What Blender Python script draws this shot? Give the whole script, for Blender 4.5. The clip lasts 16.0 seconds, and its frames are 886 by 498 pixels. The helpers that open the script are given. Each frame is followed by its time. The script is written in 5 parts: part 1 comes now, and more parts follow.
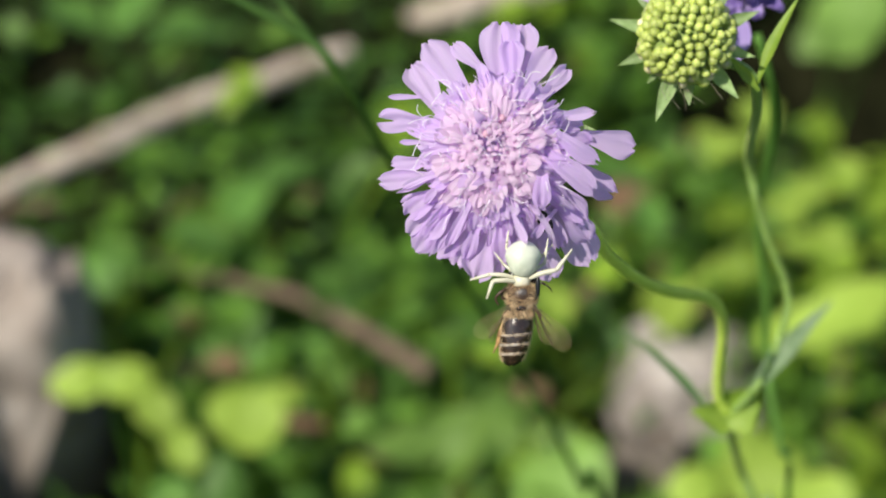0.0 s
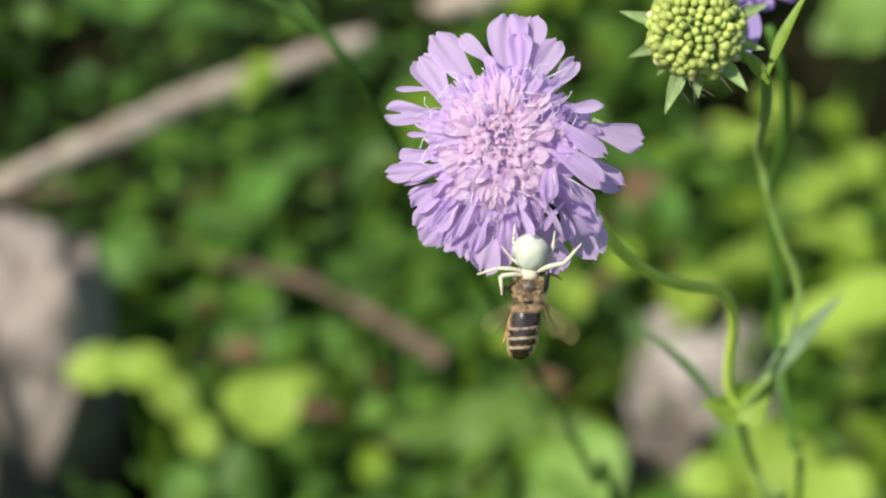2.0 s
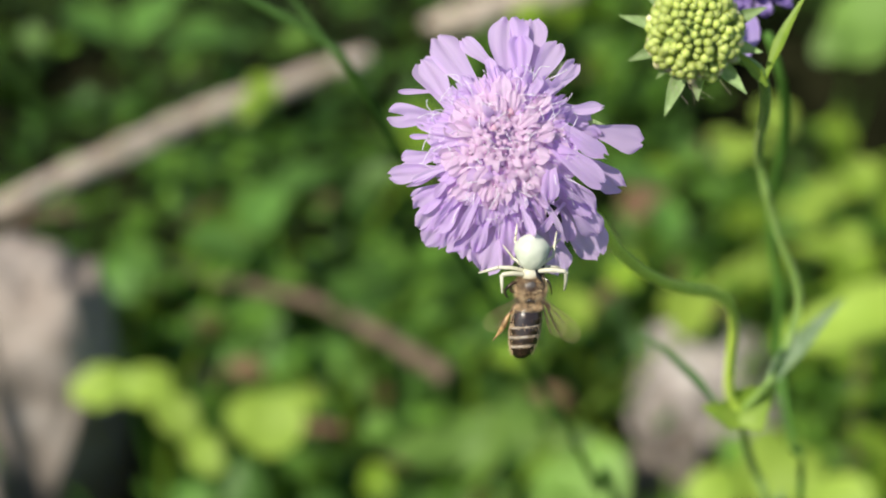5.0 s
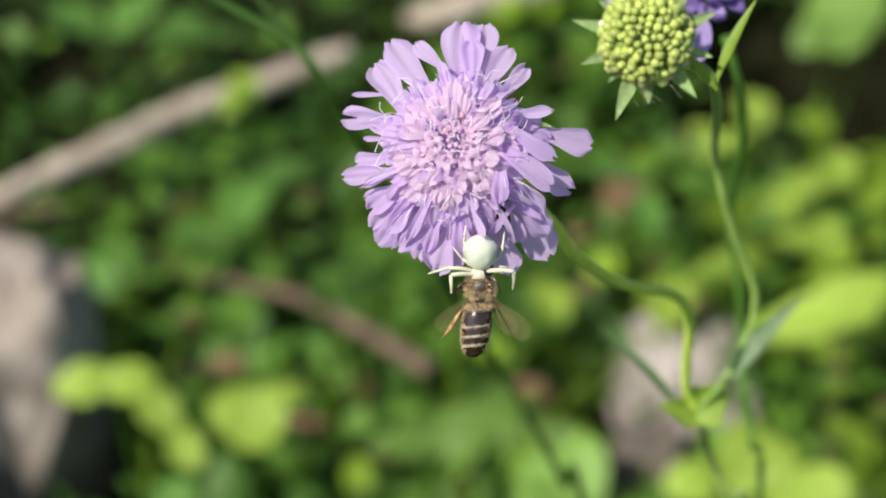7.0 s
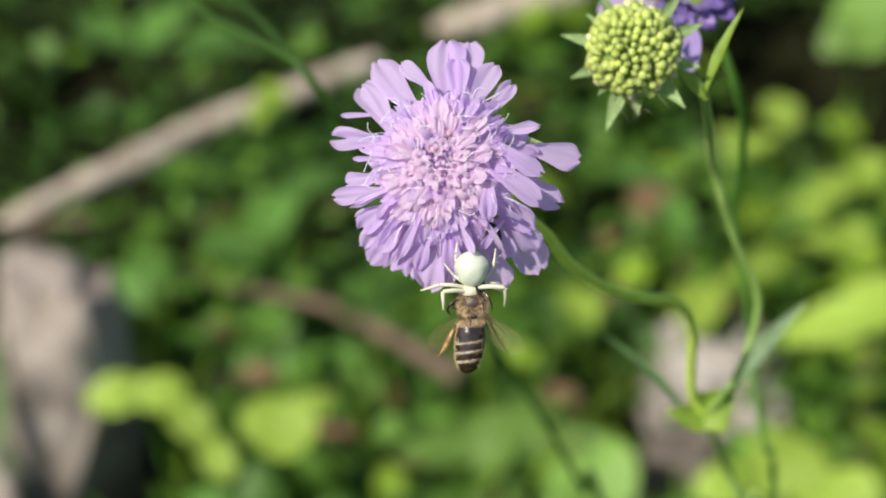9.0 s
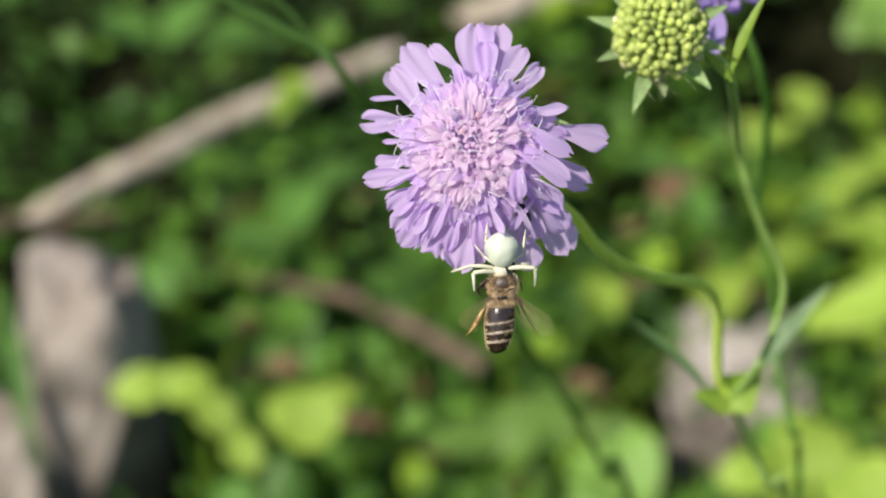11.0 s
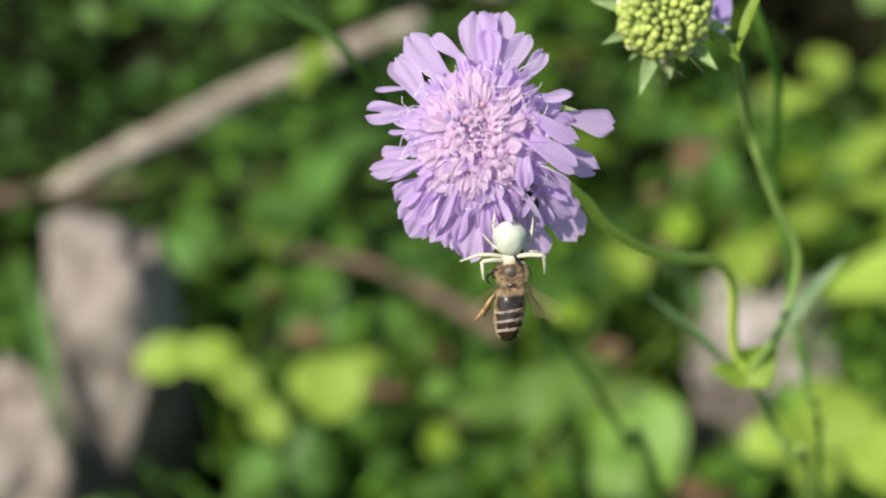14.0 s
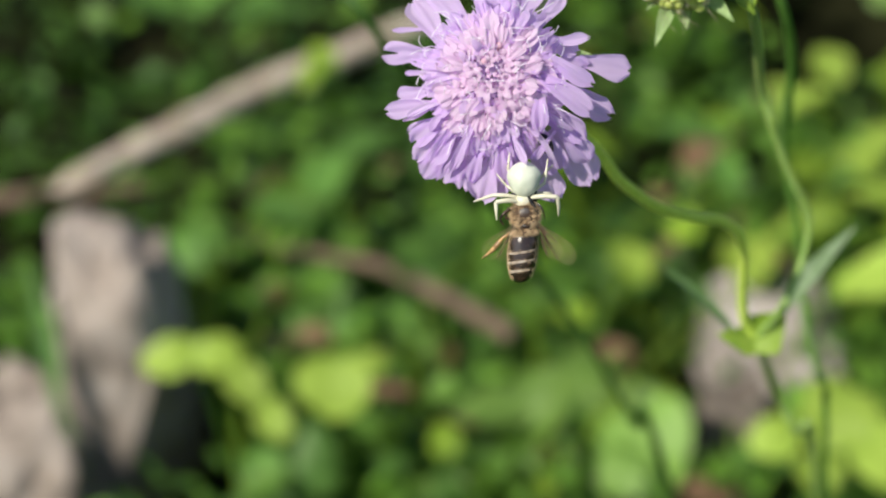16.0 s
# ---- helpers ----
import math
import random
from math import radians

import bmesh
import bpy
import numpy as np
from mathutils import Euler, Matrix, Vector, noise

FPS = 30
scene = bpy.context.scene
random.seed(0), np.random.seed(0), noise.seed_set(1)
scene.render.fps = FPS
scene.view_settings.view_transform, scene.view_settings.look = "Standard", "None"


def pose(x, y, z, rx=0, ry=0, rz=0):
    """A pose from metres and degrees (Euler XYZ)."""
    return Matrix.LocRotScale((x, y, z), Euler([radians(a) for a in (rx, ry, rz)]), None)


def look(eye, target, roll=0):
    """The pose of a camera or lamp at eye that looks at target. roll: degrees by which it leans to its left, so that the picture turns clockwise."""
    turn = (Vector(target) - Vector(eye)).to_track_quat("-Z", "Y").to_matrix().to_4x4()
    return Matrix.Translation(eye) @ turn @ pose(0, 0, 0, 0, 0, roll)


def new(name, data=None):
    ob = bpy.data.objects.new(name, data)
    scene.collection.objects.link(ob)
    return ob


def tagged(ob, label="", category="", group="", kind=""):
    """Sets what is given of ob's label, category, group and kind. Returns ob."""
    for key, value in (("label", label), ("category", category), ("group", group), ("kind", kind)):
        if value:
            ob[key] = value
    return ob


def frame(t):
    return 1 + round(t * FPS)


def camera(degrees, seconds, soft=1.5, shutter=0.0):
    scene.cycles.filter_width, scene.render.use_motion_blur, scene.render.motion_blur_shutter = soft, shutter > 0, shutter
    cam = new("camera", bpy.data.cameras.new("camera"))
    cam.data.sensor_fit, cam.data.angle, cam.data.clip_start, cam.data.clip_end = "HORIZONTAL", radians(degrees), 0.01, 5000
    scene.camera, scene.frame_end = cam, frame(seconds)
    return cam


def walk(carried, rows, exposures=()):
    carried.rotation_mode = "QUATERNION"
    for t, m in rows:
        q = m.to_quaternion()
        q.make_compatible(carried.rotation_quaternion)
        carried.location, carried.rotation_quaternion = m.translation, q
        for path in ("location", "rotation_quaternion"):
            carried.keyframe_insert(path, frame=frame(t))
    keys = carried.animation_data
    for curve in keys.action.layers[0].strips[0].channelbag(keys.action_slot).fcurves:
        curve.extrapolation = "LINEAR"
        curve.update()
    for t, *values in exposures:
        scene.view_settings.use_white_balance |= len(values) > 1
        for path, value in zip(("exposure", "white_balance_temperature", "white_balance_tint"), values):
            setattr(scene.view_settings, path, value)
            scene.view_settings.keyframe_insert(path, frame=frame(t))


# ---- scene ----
# ---- camera ----
# A short telephoto held by hand over a scabious flower, looking down a slope of herbs.
cam = camera(20.0, 16.0, 1.9)
EYE, TILT = 0.72, -35.0
ROWS = [
    (0.0, 0.00374, 0.00033, -0.00026, 0.149, 0.052, -0.032),
    (0.5, 0.00383, 0.00038, -0.00045, 0.270, 0.050, -0.039),
    (1.0, 0.00385, 0.00043, -0.00071, 0.482, 0.016, -0.243),
    (1.5, 0.00381, 0.00044, -0.00104, 0.483, -0.159, -0.177),
    (2.0, 0.00369, 0.00040, -0.00144, 0.528, -0.158, -0.355),
    (2.5, 0.00351, 0.00027, -0.00188, 0.557, -0.181, -0.178),
    (3.0, 0.00329, 0.00004, -0.00232, 0.578, -0.209, -0.206),
    (3.5, 0.00309, -0.00032, -0.00269, 0.524, -0.193, 0.128),
    (4.0, 0.00296, -0.00084, -0.00294, 0.655, 0.019, 0.152),
    (4.5, 0.00301, -0.00156, -0.00301, 0.439, 0.297, 0.204),
    (5.0, 0.00336, -0.00258, -0.00289, 0.552, 0.294, 0.290),
    (5.2, 0.00361, -0.00310, -0.00278, 0.371, 0.301, 0.313),
    (7.3, 0.00954, -0.01006, -0.00093, 0.452, 0.055, 0.703),
    (7.5, 0.01007, -0.01048, -0.00083, 0.514, 0.090, 0.762),
    (8.0, 0.01120, -0.01128, -0.00063, 0.625, 0.048, 0.921),
    (8.5, 0.01214, -0.01187, -0.00049, 1.164, 0.382, 1.236),
    (9.0, 0.01297, -0.01240, -0.00035, 1.257, 0.210, 1.399),
    (9.2, 0.01330, -0.01264, -0.00029, 1.297, 0.178, 1.471),
    (11.3, 0.01583, -0.01559, 0.00008, 1.916, -0.070, 2.034),
    (11.5, 0.01594, -0.01575, 0.00006, 1.892, -0.118, 2.072),
    (12.0, 0.01619, -0.01599, -0.00005, 2.050, -0.239, 1.933),
    (12.5, 0.01641, -0.01607, -0.00018, 2.239, -0.267, 2.181),
    (13.0, 0.01665, -0.01605, -0.00033, 2.407, -0.487, 2.209),
    (13.5, 0.01691, -0.01598, -0.00051, 2.503, -0.563, 2.340),
    (14.0, 0.01716, -0.01588, -0.00072, 2.521, -0.663, 2.346),
    (14.5, 0.01739, -0.01579, -0.00100, 2.631, -0.740, 2.435),
    (15.0, 0.01756, -0.01570, -0.00137, 2.495, -0.794, 2.500),
    (15.5, 0.01765, -0.01564, -0.00181, 2.540, -0.826, 2.362),
    (16.0, 0.01765, -0.01560, -0.00232, 2.675, -0.585, 2.425),
]
BASE = pose(0, 0, EYE, TILT, 0, 0)
walk(cam, [(t, BASE @ pose(x, y, z, 90 + pitch, roll, yaw)) for t, x, y, z, yaw, pitch, roll in ROWS])
cam.data.dof.use_dof = True
cam.data.dof.focus_distance = 0.358
cam.data.dof.aperture_fstop = 17.0

# ---- light ----
SUN_DIR = Vector((-0.50, -0.46, 0.78)).normalized()
world = bpy.data.worlds.new("sky")
scene.world = world
world.use_nodes = True
sky = world.node_tree.nodes.new("ShaderNodeTexSky")
sky.sky_type, sky.sun_disc = "NISHITA", False
sky.sun_elevation = math.asin(SUN_DIR.z)
sky.sun_rotation = math.atan2(SUN_DIR.x, SUN_DIR.y)
back = world.node_tree.nodes["Background"]
back.inputs["Strength"].default_value = 0.108
world.node_tree.links.new(sky.outputs[0], back.inputs["Color"])
sun = new("sun", bpy.data.lights.new("sun", "SUN"))
sun.data.energy, sun.data.angle, sun.data.color = 4.75, radians(0.53), (1.0, 0.95, 0.83)
sun.matrix_world = look(SUN_DIR * 5, (0, 0, 0))
scene.view_settings.exposure = 0.22

rng = random.Random(7)
MM = 0.001


# ---- materials ----
def node_mat(name):
    m = bpy.data.materials.new(name)
    m.use_nodes = True
    nt = m.node_tree
    return m, nt, nt.nodes, nt.links, nt.nodes["Principled BSDF"]


def ramp(nodes, links, fac, stops):
    r = nodes.new("ShaderNodeValToRGB")
    while len(r.color_ramp.elements) < len(stops):
        r.color_ramp.elements.new(0.5)
    for e, (p, c) in zip(r.color_ramp.elements, stops):
        e.position, e.color = p, (*c, 1)
    links.new(fac, r.inputs[0])
    return r.outputs[0]


def mixed(nodes, links, fac, a, b, mode="MIX"):
    n = nodes.new("ShaderNodeMix")
    n.data_type, n.blend_type = "RGBA", mode
    for key, value in ((0, fac), (6, a), (7, b)):
        if hasattr(value, "is_linked"):
            links.new(value, n.inputs[key])
        elif key == 0:
            n.inputs[key].default_value = value
        else:
            n.inputs[key].default_value = (*value, 1)
    return n.outputs[2]


def noise_tex(nodes, links, scale, detail=4.0, stretch=None, coord="Object"):
    tc = nodes.new("ShaderNodeTexCoord")
    n = nodes.new("ShaderNodeTexNoise")
    n.inputs["Scale"].default_value, n.inputs["Detail"].default_value = scale, detail
    out = tc.outputs[coord]
    if stretch:
        mp = nodes.new("ShaderNodeMapping")
        mp.inputs["Scale"].default_value = stretch
        links.new(out, mp.inputs[0])
        out = mp.outputs[0]
    links.new(out, n.inputs["Vector"])
    return n.outputs[0]


def bumped(nodes, links, height, bsdf, strength, distance):
    b = nodes.new("ShaderNodeBump")
    b.inputs["Strength"].default_value, b.inputs["Distance"].default_value = strength, distance
    links.new(height, b.inputs["Height"])
    links.new(b.outputs[0], bsdf.inputs["Normal"])
    return b.outputs[0]


def thin(m, nt, nodes, links, bsdf, colour, amount, tint=(1, 1, 1)):
    """Lets light through a leaf or a petal."""
    tr = nodes.new("ShaderNodeBsdfTranslucent")
    mul = mixed(nodes, links, 1.0, colour, tint, "MULTIPLY")
    links.new(mul, tr.inputs["Color"])
    mx = nodes.new("ShaderNodeMixShader")
    mx.inputs[0].default_value = amount
    links.new(bsdf.outputs[0], mx.inputs[1])
    links.new(tr.outputs[0], mx.inputs[2])
    links.new(mx.outputs[0], nodes["Material Output"].inputs["Surface"])


def petal_mat(name, pale, deep, through_light=0.35):
    m, nt, nodes, links, b = node_mat(name)
    vein = noise_tex(nodes, links, 1.0, 3.0, (1500, 90, 300))
    blot = noise_tex(nodes, links, 220, 3.0)
    info = nodes.new("ShaderNodeObjectInfo")
    base = mixed(nodes, links, info.outputs["Random"], pale, deep)
    c = mixed(nodes, links, ramp(nodes, links, vein, [(0.35, (0, 0, 0)), (0.65, (0.5, 0.5, 0.5))]), base, deep)
    c = mixed(nodes, links, ramp(nodes, links, blot, [(0.4, (0, 0, 0)), (0.75, (0.35, 0.35, 0.35))]), c, pale)
    links.new(c, b.inputs["Base Color"])
    b.inputs["Roughness"].default_value = 0.62
    b.inputs["Specular IOR Level"].default_value = 0.25
    b.inputs["Sheen Weight"].default_value = 0.15
    bumped(nodes, links, vein, b, 0.25, 0.0003)
    thin(m, nt, nodes, links, b, c, through_light, (1.0, 0.9, 1.0))
    return m


def plant_mat(name, stops, rough=0.5, scale=120.0, light=0.0, random_by="object", gloss=0.35, stretch=None, glow=0.0, bump=0.0004, down=0.0, span=(0.72, 1.25)):
    m, nt, nodes, links, b = node_mat(name)
    n = noise_tex(nodes, links, scale, 5.0, stretch)
    c = ramp(nodes, links, n, stops)
    if random_by == "object":
        rnd = nodes.new("ShaderNodeObjectInfo").outputs["Random"]
    else:
        rnd = nodes.new("ShaderNodeNewGeometry").outputs["Random Per Island"]
    hue = nodes.new("ShaderNodeHueSaturation")
    vary = nodes.new("ShaderNodeMapRange")
    vary.inputs["To Min"].default_value, vary.inputs["To Max"].default_value = span
    links.new(rnd, vary.inputs["Value"])
    links.new(vary.outputs[0], hue.inputs["Value"])
    links.new(c, hue.inputs["Color"])
    links.new(hue.outputs[0], b.inputs["Base Color"])
    b.inputs["Roughness"].default_value = rough
    b.inputs["Specular IOR Level"].default_value = gloss
    bumped(nodes, links, n, b, 0.3, bump)
    if glow:
        b.inputs["Subsurface Weight"].default_value, b.inputs["Subsurface Scale"].default_value = glow, 0.002
        b.inputs["Subsurface Radius"].default_value = (1.0, 1.0, 0.4)
    if down:
        b.inputs["Sheen Weight"].default_value, b.inputs["Sheen Roughness"].default_value = down, 0.35
        b.inputs["Sheen Tint"].default_value = (0.85, 0.95, 0.35, 1)
    if light:
        thin(m, nt, nodes, links, b, hue.outputs[0], light, (1.25, 1.15, 0.5))
    return m


def solid_mat(name, stops, rough, scale, bump=0.3, distance=0.0003, stretch=None, gloss=0.4):
    m, nt, nodes, links, b = node_mat(name)
    n = noise_tex(nodes, links, scale, 6.0, stretch)
    links.new(ramp(nodes, links, n, stops), b.inputs["Base Color"])
    b.inputs["Roughness"].default_value = rough
    b.inputs["Specular IOR Level"].default_value = gloss
    bumped(nodes, links, n, b, bump, distance)
    return m


PETAL = petal_mat("lilac_petal", (0.80, 0.63, 0.90), (0.71, 0.53, 0.85), 0.58)
FLORET = petal_mat("pale_floret", (0.83, 0.70, 0.90), (0.75, 0.59, 0.86), 0.62)
HEART = petal_mat("pink_floret", (0.89, 0.76, 0.87), (0.84, 0.68, 0.82), 0.60)
BUD_PINK = petal_mat("rose_bud", (0.88, 0.66, 0.74), (0.82, 0.56, 0.66), 0.5)
FILAMENT = petal_mat("pale_filament", (0.94, 0.91, 0.95), (0.90, 0.84, 0.93), 0.2)
VIOLET = petal_mat("violet_petal", (0.42, 0.31, 0.62), (0.16, 0.10, 0.34), 0.3)
DEEP = petal_mat("deep_lilac_petal", (0.56, 0.44, 0.76), (0.42, 0.30, 0.64), 0.4)
# colour lifted to stand for light on a stem the sun only grazes
STEM = plant_mat("stem_green", [(0.3, (0.46, 0.62, 0.07)), (0.7, (0.60, 0.74, 0.11))], 0.5, 900, 0.0, stretch=(1, 1, 0.15), bump=0.00005, span=(1.05, 1.2))
FUZZ = plant_mat("stem_hair", [(0.3, (0.56, 0.66, 0.22)), (0.7, (0.70, 0.78, 0.36))], 0.6, 700, 0.5)
BRACT = plant_mat("bract_green", [(0.3, (0.24, 0.37, 0.12)), (0.7, (0.42, 0.55, 0.26))], 0.6, 700, 0.35, bump=0.00006)
STEM_LEAF = plant_mat("stem_leaf_green", [(0.3, (0.24, 0.36, 0.16)), (0.7, (0.40, 0.52, 0.30))], 0.45, 400, 0.3, bump=0.00006)
# darker green: the fork leaf's shadow side is put into its colour
SHADE_LEAF = plant_mat("shaded_leaf_green", [(0.3, (0.05, 0.10, 0.03)), (0.7, (0.09, 0.16, 0.05))], 0.45, 400, 0.2, bump=0.00006)
# a darker green for the same plant's other stems
STEM_DARK = plant_mat("dark_stem_green", [(0.3, (0.14, 0.23, 0.05)), (0.7, (0.23, 0.34, 0.09))], 0.5, 900, 0.0, stretch=(1, 1, 0.15), glow=0.4, bump=0.00005, down=0.15)
FRESH_LEAF = plant_mat("young_leaf_green", [(0.3, (0.22, 0.36, 0.04)), (0.7, (0.36, 0.50, 0.07))], 0.5, 300, 0.4)
BUD_RIM = plant_mat("bud_peach", [(0.3, (0.52, 0.50, 0.22)), (0.75, (0.68, 0.60, 0.38))], 0.5, 900, 0.0, glow=0.5, bump=0.00005)
BUD = plant_mat("bud_yellow_green", [(0.3, (0.29, 0.38, 0.07)), (0.75, (0.48, 0.53, 0.16))], 0.5, 900, 0.0, glow=0.5, bump=0.00005)
CORE = plant_mat("core_green", [(0.3, (0.17, 0.24, 0.05)), (0.7, (0.28, 0.36, 0.10))], 0.7, 600)
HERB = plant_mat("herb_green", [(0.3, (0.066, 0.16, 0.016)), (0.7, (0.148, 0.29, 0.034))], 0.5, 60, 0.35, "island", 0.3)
# herb green with the shade among the herbs put into its colour
SHADE_HERB = plant_mat("shaded_herb_green", [(0.3, (0.038, 0.10, 0.015)), (0.7, (0.082, 0.18, 0.028))], 0.5, 60, 0.3, "island", 0.3)
# lime greens hold the brightness of sunlit leaves in their colour
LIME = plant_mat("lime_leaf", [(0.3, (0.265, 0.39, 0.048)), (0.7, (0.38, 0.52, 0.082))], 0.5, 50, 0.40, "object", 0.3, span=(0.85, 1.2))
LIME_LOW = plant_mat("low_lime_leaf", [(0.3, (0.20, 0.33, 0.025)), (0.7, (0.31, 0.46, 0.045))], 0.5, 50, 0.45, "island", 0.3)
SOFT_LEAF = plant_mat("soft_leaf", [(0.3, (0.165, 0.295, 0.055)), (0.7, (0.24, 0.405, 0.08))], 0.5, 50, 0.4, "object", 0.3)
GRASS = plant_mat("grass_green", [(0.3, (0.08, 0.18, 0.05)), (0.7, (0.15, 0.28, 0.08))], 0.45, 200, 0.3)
# darker leaf green, its tone also standing for half shade
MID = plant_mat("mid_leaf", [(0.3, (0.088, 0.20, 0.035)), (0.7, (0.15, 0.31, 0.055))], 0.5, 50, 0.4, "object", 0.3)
# near black: the shade under the herbs is put into the soil colour
SOIL = solid_mat("shaded_soil", [(0.3, (0.005, 0.0055, 0.0025)), (0.55, (0.011, 0.012, 0.005)), (0.8, (0.028, 0.027, 0.013))], 0.95, 25, 0.8, 0.01, gloss=0.03)
LITTER = plant_mat("dry_leaf", [(0.3, (0.10, 0.055, 0.03)), (0.7, (0.26, 0.16, 0.10))], 0.8, 60, 0.15, "island", 0.2)
WOOD = solid_mat("dry_stick", [(0.3, (0.34, 0.26, 0.19)), (0.7, (0.62, 0.52, 0.42))], 0.85, 60, 0.5, 0.002, (1, 1, 1))
TWIG = solid_mat("brown_twig", [(0.3, (0.08, 0.052, 0.032)), (0.7, (0.21, 0.145, 0.10))], 0.85, 70, 0.5, 0.002)
STONE = solid_mat("pale_stone", [(0.32, (0.12, 0.10, 0.085)), (0.46, (0.25, 0.205, 0.17)), (0.7, (0.37, 0.32, 0.28))], 0.9, 45, 0.5, 0.003)
PALE_STONE = solid_mat("pink_grey_stone", [(0.32, (0.17, 0.145, 0.13)), (0.46, (0.31, 0.27, 0.245)), (0.7, (0.44, 0.395, 0.37))], 0.9, 45, 0.5, 0.003)
# stone darkened to a dull brown, with shade put into the colour
SHADE_STONE = solid_mat("shaded_stone", [(0.32, (0.07, 0.055, 0.042)), (0.46, (0.13, 0.105, 0.085)), (0.7, (0.21, 0.175, 0.145))], 0.9, 45, 0.5, 0.003)
SPIDER = solid_mat("spider_white", [(0.3, (0.50, 0.54, 0.42)), (0.7, (0.61, 0.63, 0.52))], 0.42, 500, 0.12, 0.0002)
SPIDER_LEG = solid_mat("spider_cream", [(0.3, (0.54, 0.51, 0.37)), (0.7, (0.67, 0.64, 0.50))], 0.4, 700, 0.1, 0.0001)
CHITIN = solid_mat("bee_chitin", [(0.3, (0.012, 0.008, 0.006)), (0.7, (0.045, 0.024, 0.015))], 0.24, 1400, 0.5, 0.0002, gloss=0.75)
BEE_BAND = solid_mat("bee_band", [(0.35, (0.14, 0.11, 0.085)), (0.65, (0.46, 0.41, 0.34))], 0.8, 1400, 0.6, 0.0002)
BALD = solid_mat("bee_back", [(0.3, (0.06, 0.05, 0.045)), (0.7, (0.15, 0.13, 0.12))], 0.45, 900, 0.3, 0.0001)
BEE_FUR = solid_mat("bee_fur", [(0.3, (0.34, 0.20, 0.09)), (0.7, (0.84, 0.66, 0.42))], 0.85, 1500, 0.5, 0.0002)
BEE_LEG = solid_mat("bee_leg", [(0.3, (0.03, 0.017, 0.01)), (0.7, (0.10, 0.055, 0.03))], 0.4, 900, 0.2, 0.0001)
POLLEN_LEG = solid_mat("bee_hind_leg", [(0.35, (0.10, 0.05, 0.02)), (0.62, (0.46, 0.28, 0.11))], 0.35, 900, 0.3, 0.0001)
BLACK = solid_mat("insect_black", [(0.3, (0.004, 0.004, 0.005)), (0.7, (0.012, 0.012, 0.014))], 0.3, 900, 0.2, 0.0001)
SILK = solid_mat("seed_hair", [(0.3, (0.20, 0.16, 0.10)), (0.7, (0.42, 0.36, 0.26))], 0.7, 900, 0.1, 0.0001)


def wing_mat():
    m, nt, nodes, links, b = node_mat("wing_membrane")
    b.inputs["Base Color"].default_value = (0.55, 0.42, 0.22, 1)
    b.inputs["Roughness"].default_value = 0.25
    tp = nodes.new("ShaderNodeBsdfTransparent")
    mx = nodes.new("ShaderNodeMixShader")
    n = noise_tex(nodes, links, 900, 3.0)
    mr = nodes.new("ShaderNodeMapRange")
    mr.inputs["To Min"].default_value, mr.inputs["To Max"].default_value = 0.86, 0.95
    links.new(n, mr.inputs["Value"])
    links.new(mr.outputs[0], mx.inputs[0])
    links.new(b.outputs[0], mx.inputs[1])
    links.new(tp.outputs[0], mx.inputs[2])
    links.new(mx.outputs[0], nodes["Material Output"].inputs["Surface"])
    return m


WING = wing_mat()

# ---- building helpers ----
PLACED = {}


def part(name, mesh, material, parent=None, label="", m=None):
    """Links a bmesh or a mesh as one object at the world pose m, under a thing or a part."""
    if isinstance(mesh, bmesh.types.BMesh):
        data = bpy.data.meshes.new(name)
        mesh.to_mesh(data)
        mesh.free()
        data.polygons.foreach_set("use_smooth", [True] * len(data.polygons))
        data.materials.append(material)
    else:
        data = mesh
    ob = new(name, data)
    m = m if m is not None else (PLACED[parent] if parent else Matrix())
    if parent:
        ob.parent = parent
        ob.matrix_basis = PLACED[parent].inverted() @ m
    else:
        ob.matrix_basis = m
    PLACED[ob] = m.copy()
    if label:
        tagged(ob, label)
    return ob


def thing(name, m, label, category, group=""):
    ob = new(name)
    ob.empty_display_size = 0.01
    ob.matrix_basis = m
    PLACED[ob] = m.copy()
    return tagged(ob, label, category, group)


def shared(name, bm, material):
    data = bpy.data.meshes.new(name)
    bm.to_mesh(data)
    bm.free()
    data.polygons.foreach_set("use_smooth", [True] * len(data.polygons))
    data.materials.append(material)
    return data


def smooth_path(points, n):
    """n points on a smooth curve through the given ones."""
    p = [Vector(q) for q in points]
    p = [p[0] * 2 - p[1]] + p + [p[-1] * 2 - p[-2]]
    out = []
    for k in range(n):
        u = k / (n - 1) * (len(p) - 3)
        i = min(int(u), len(p) - 4)
        t = u - i
        a, b, c, d = p[i:i + 4]
        out.append(0.5 * (2 * b + (c - a) * t + (2 * a - 5 * b + 4 * c - d) * t * t + (3 * b - a - 3 * c + d) * t ** 3))
    return out


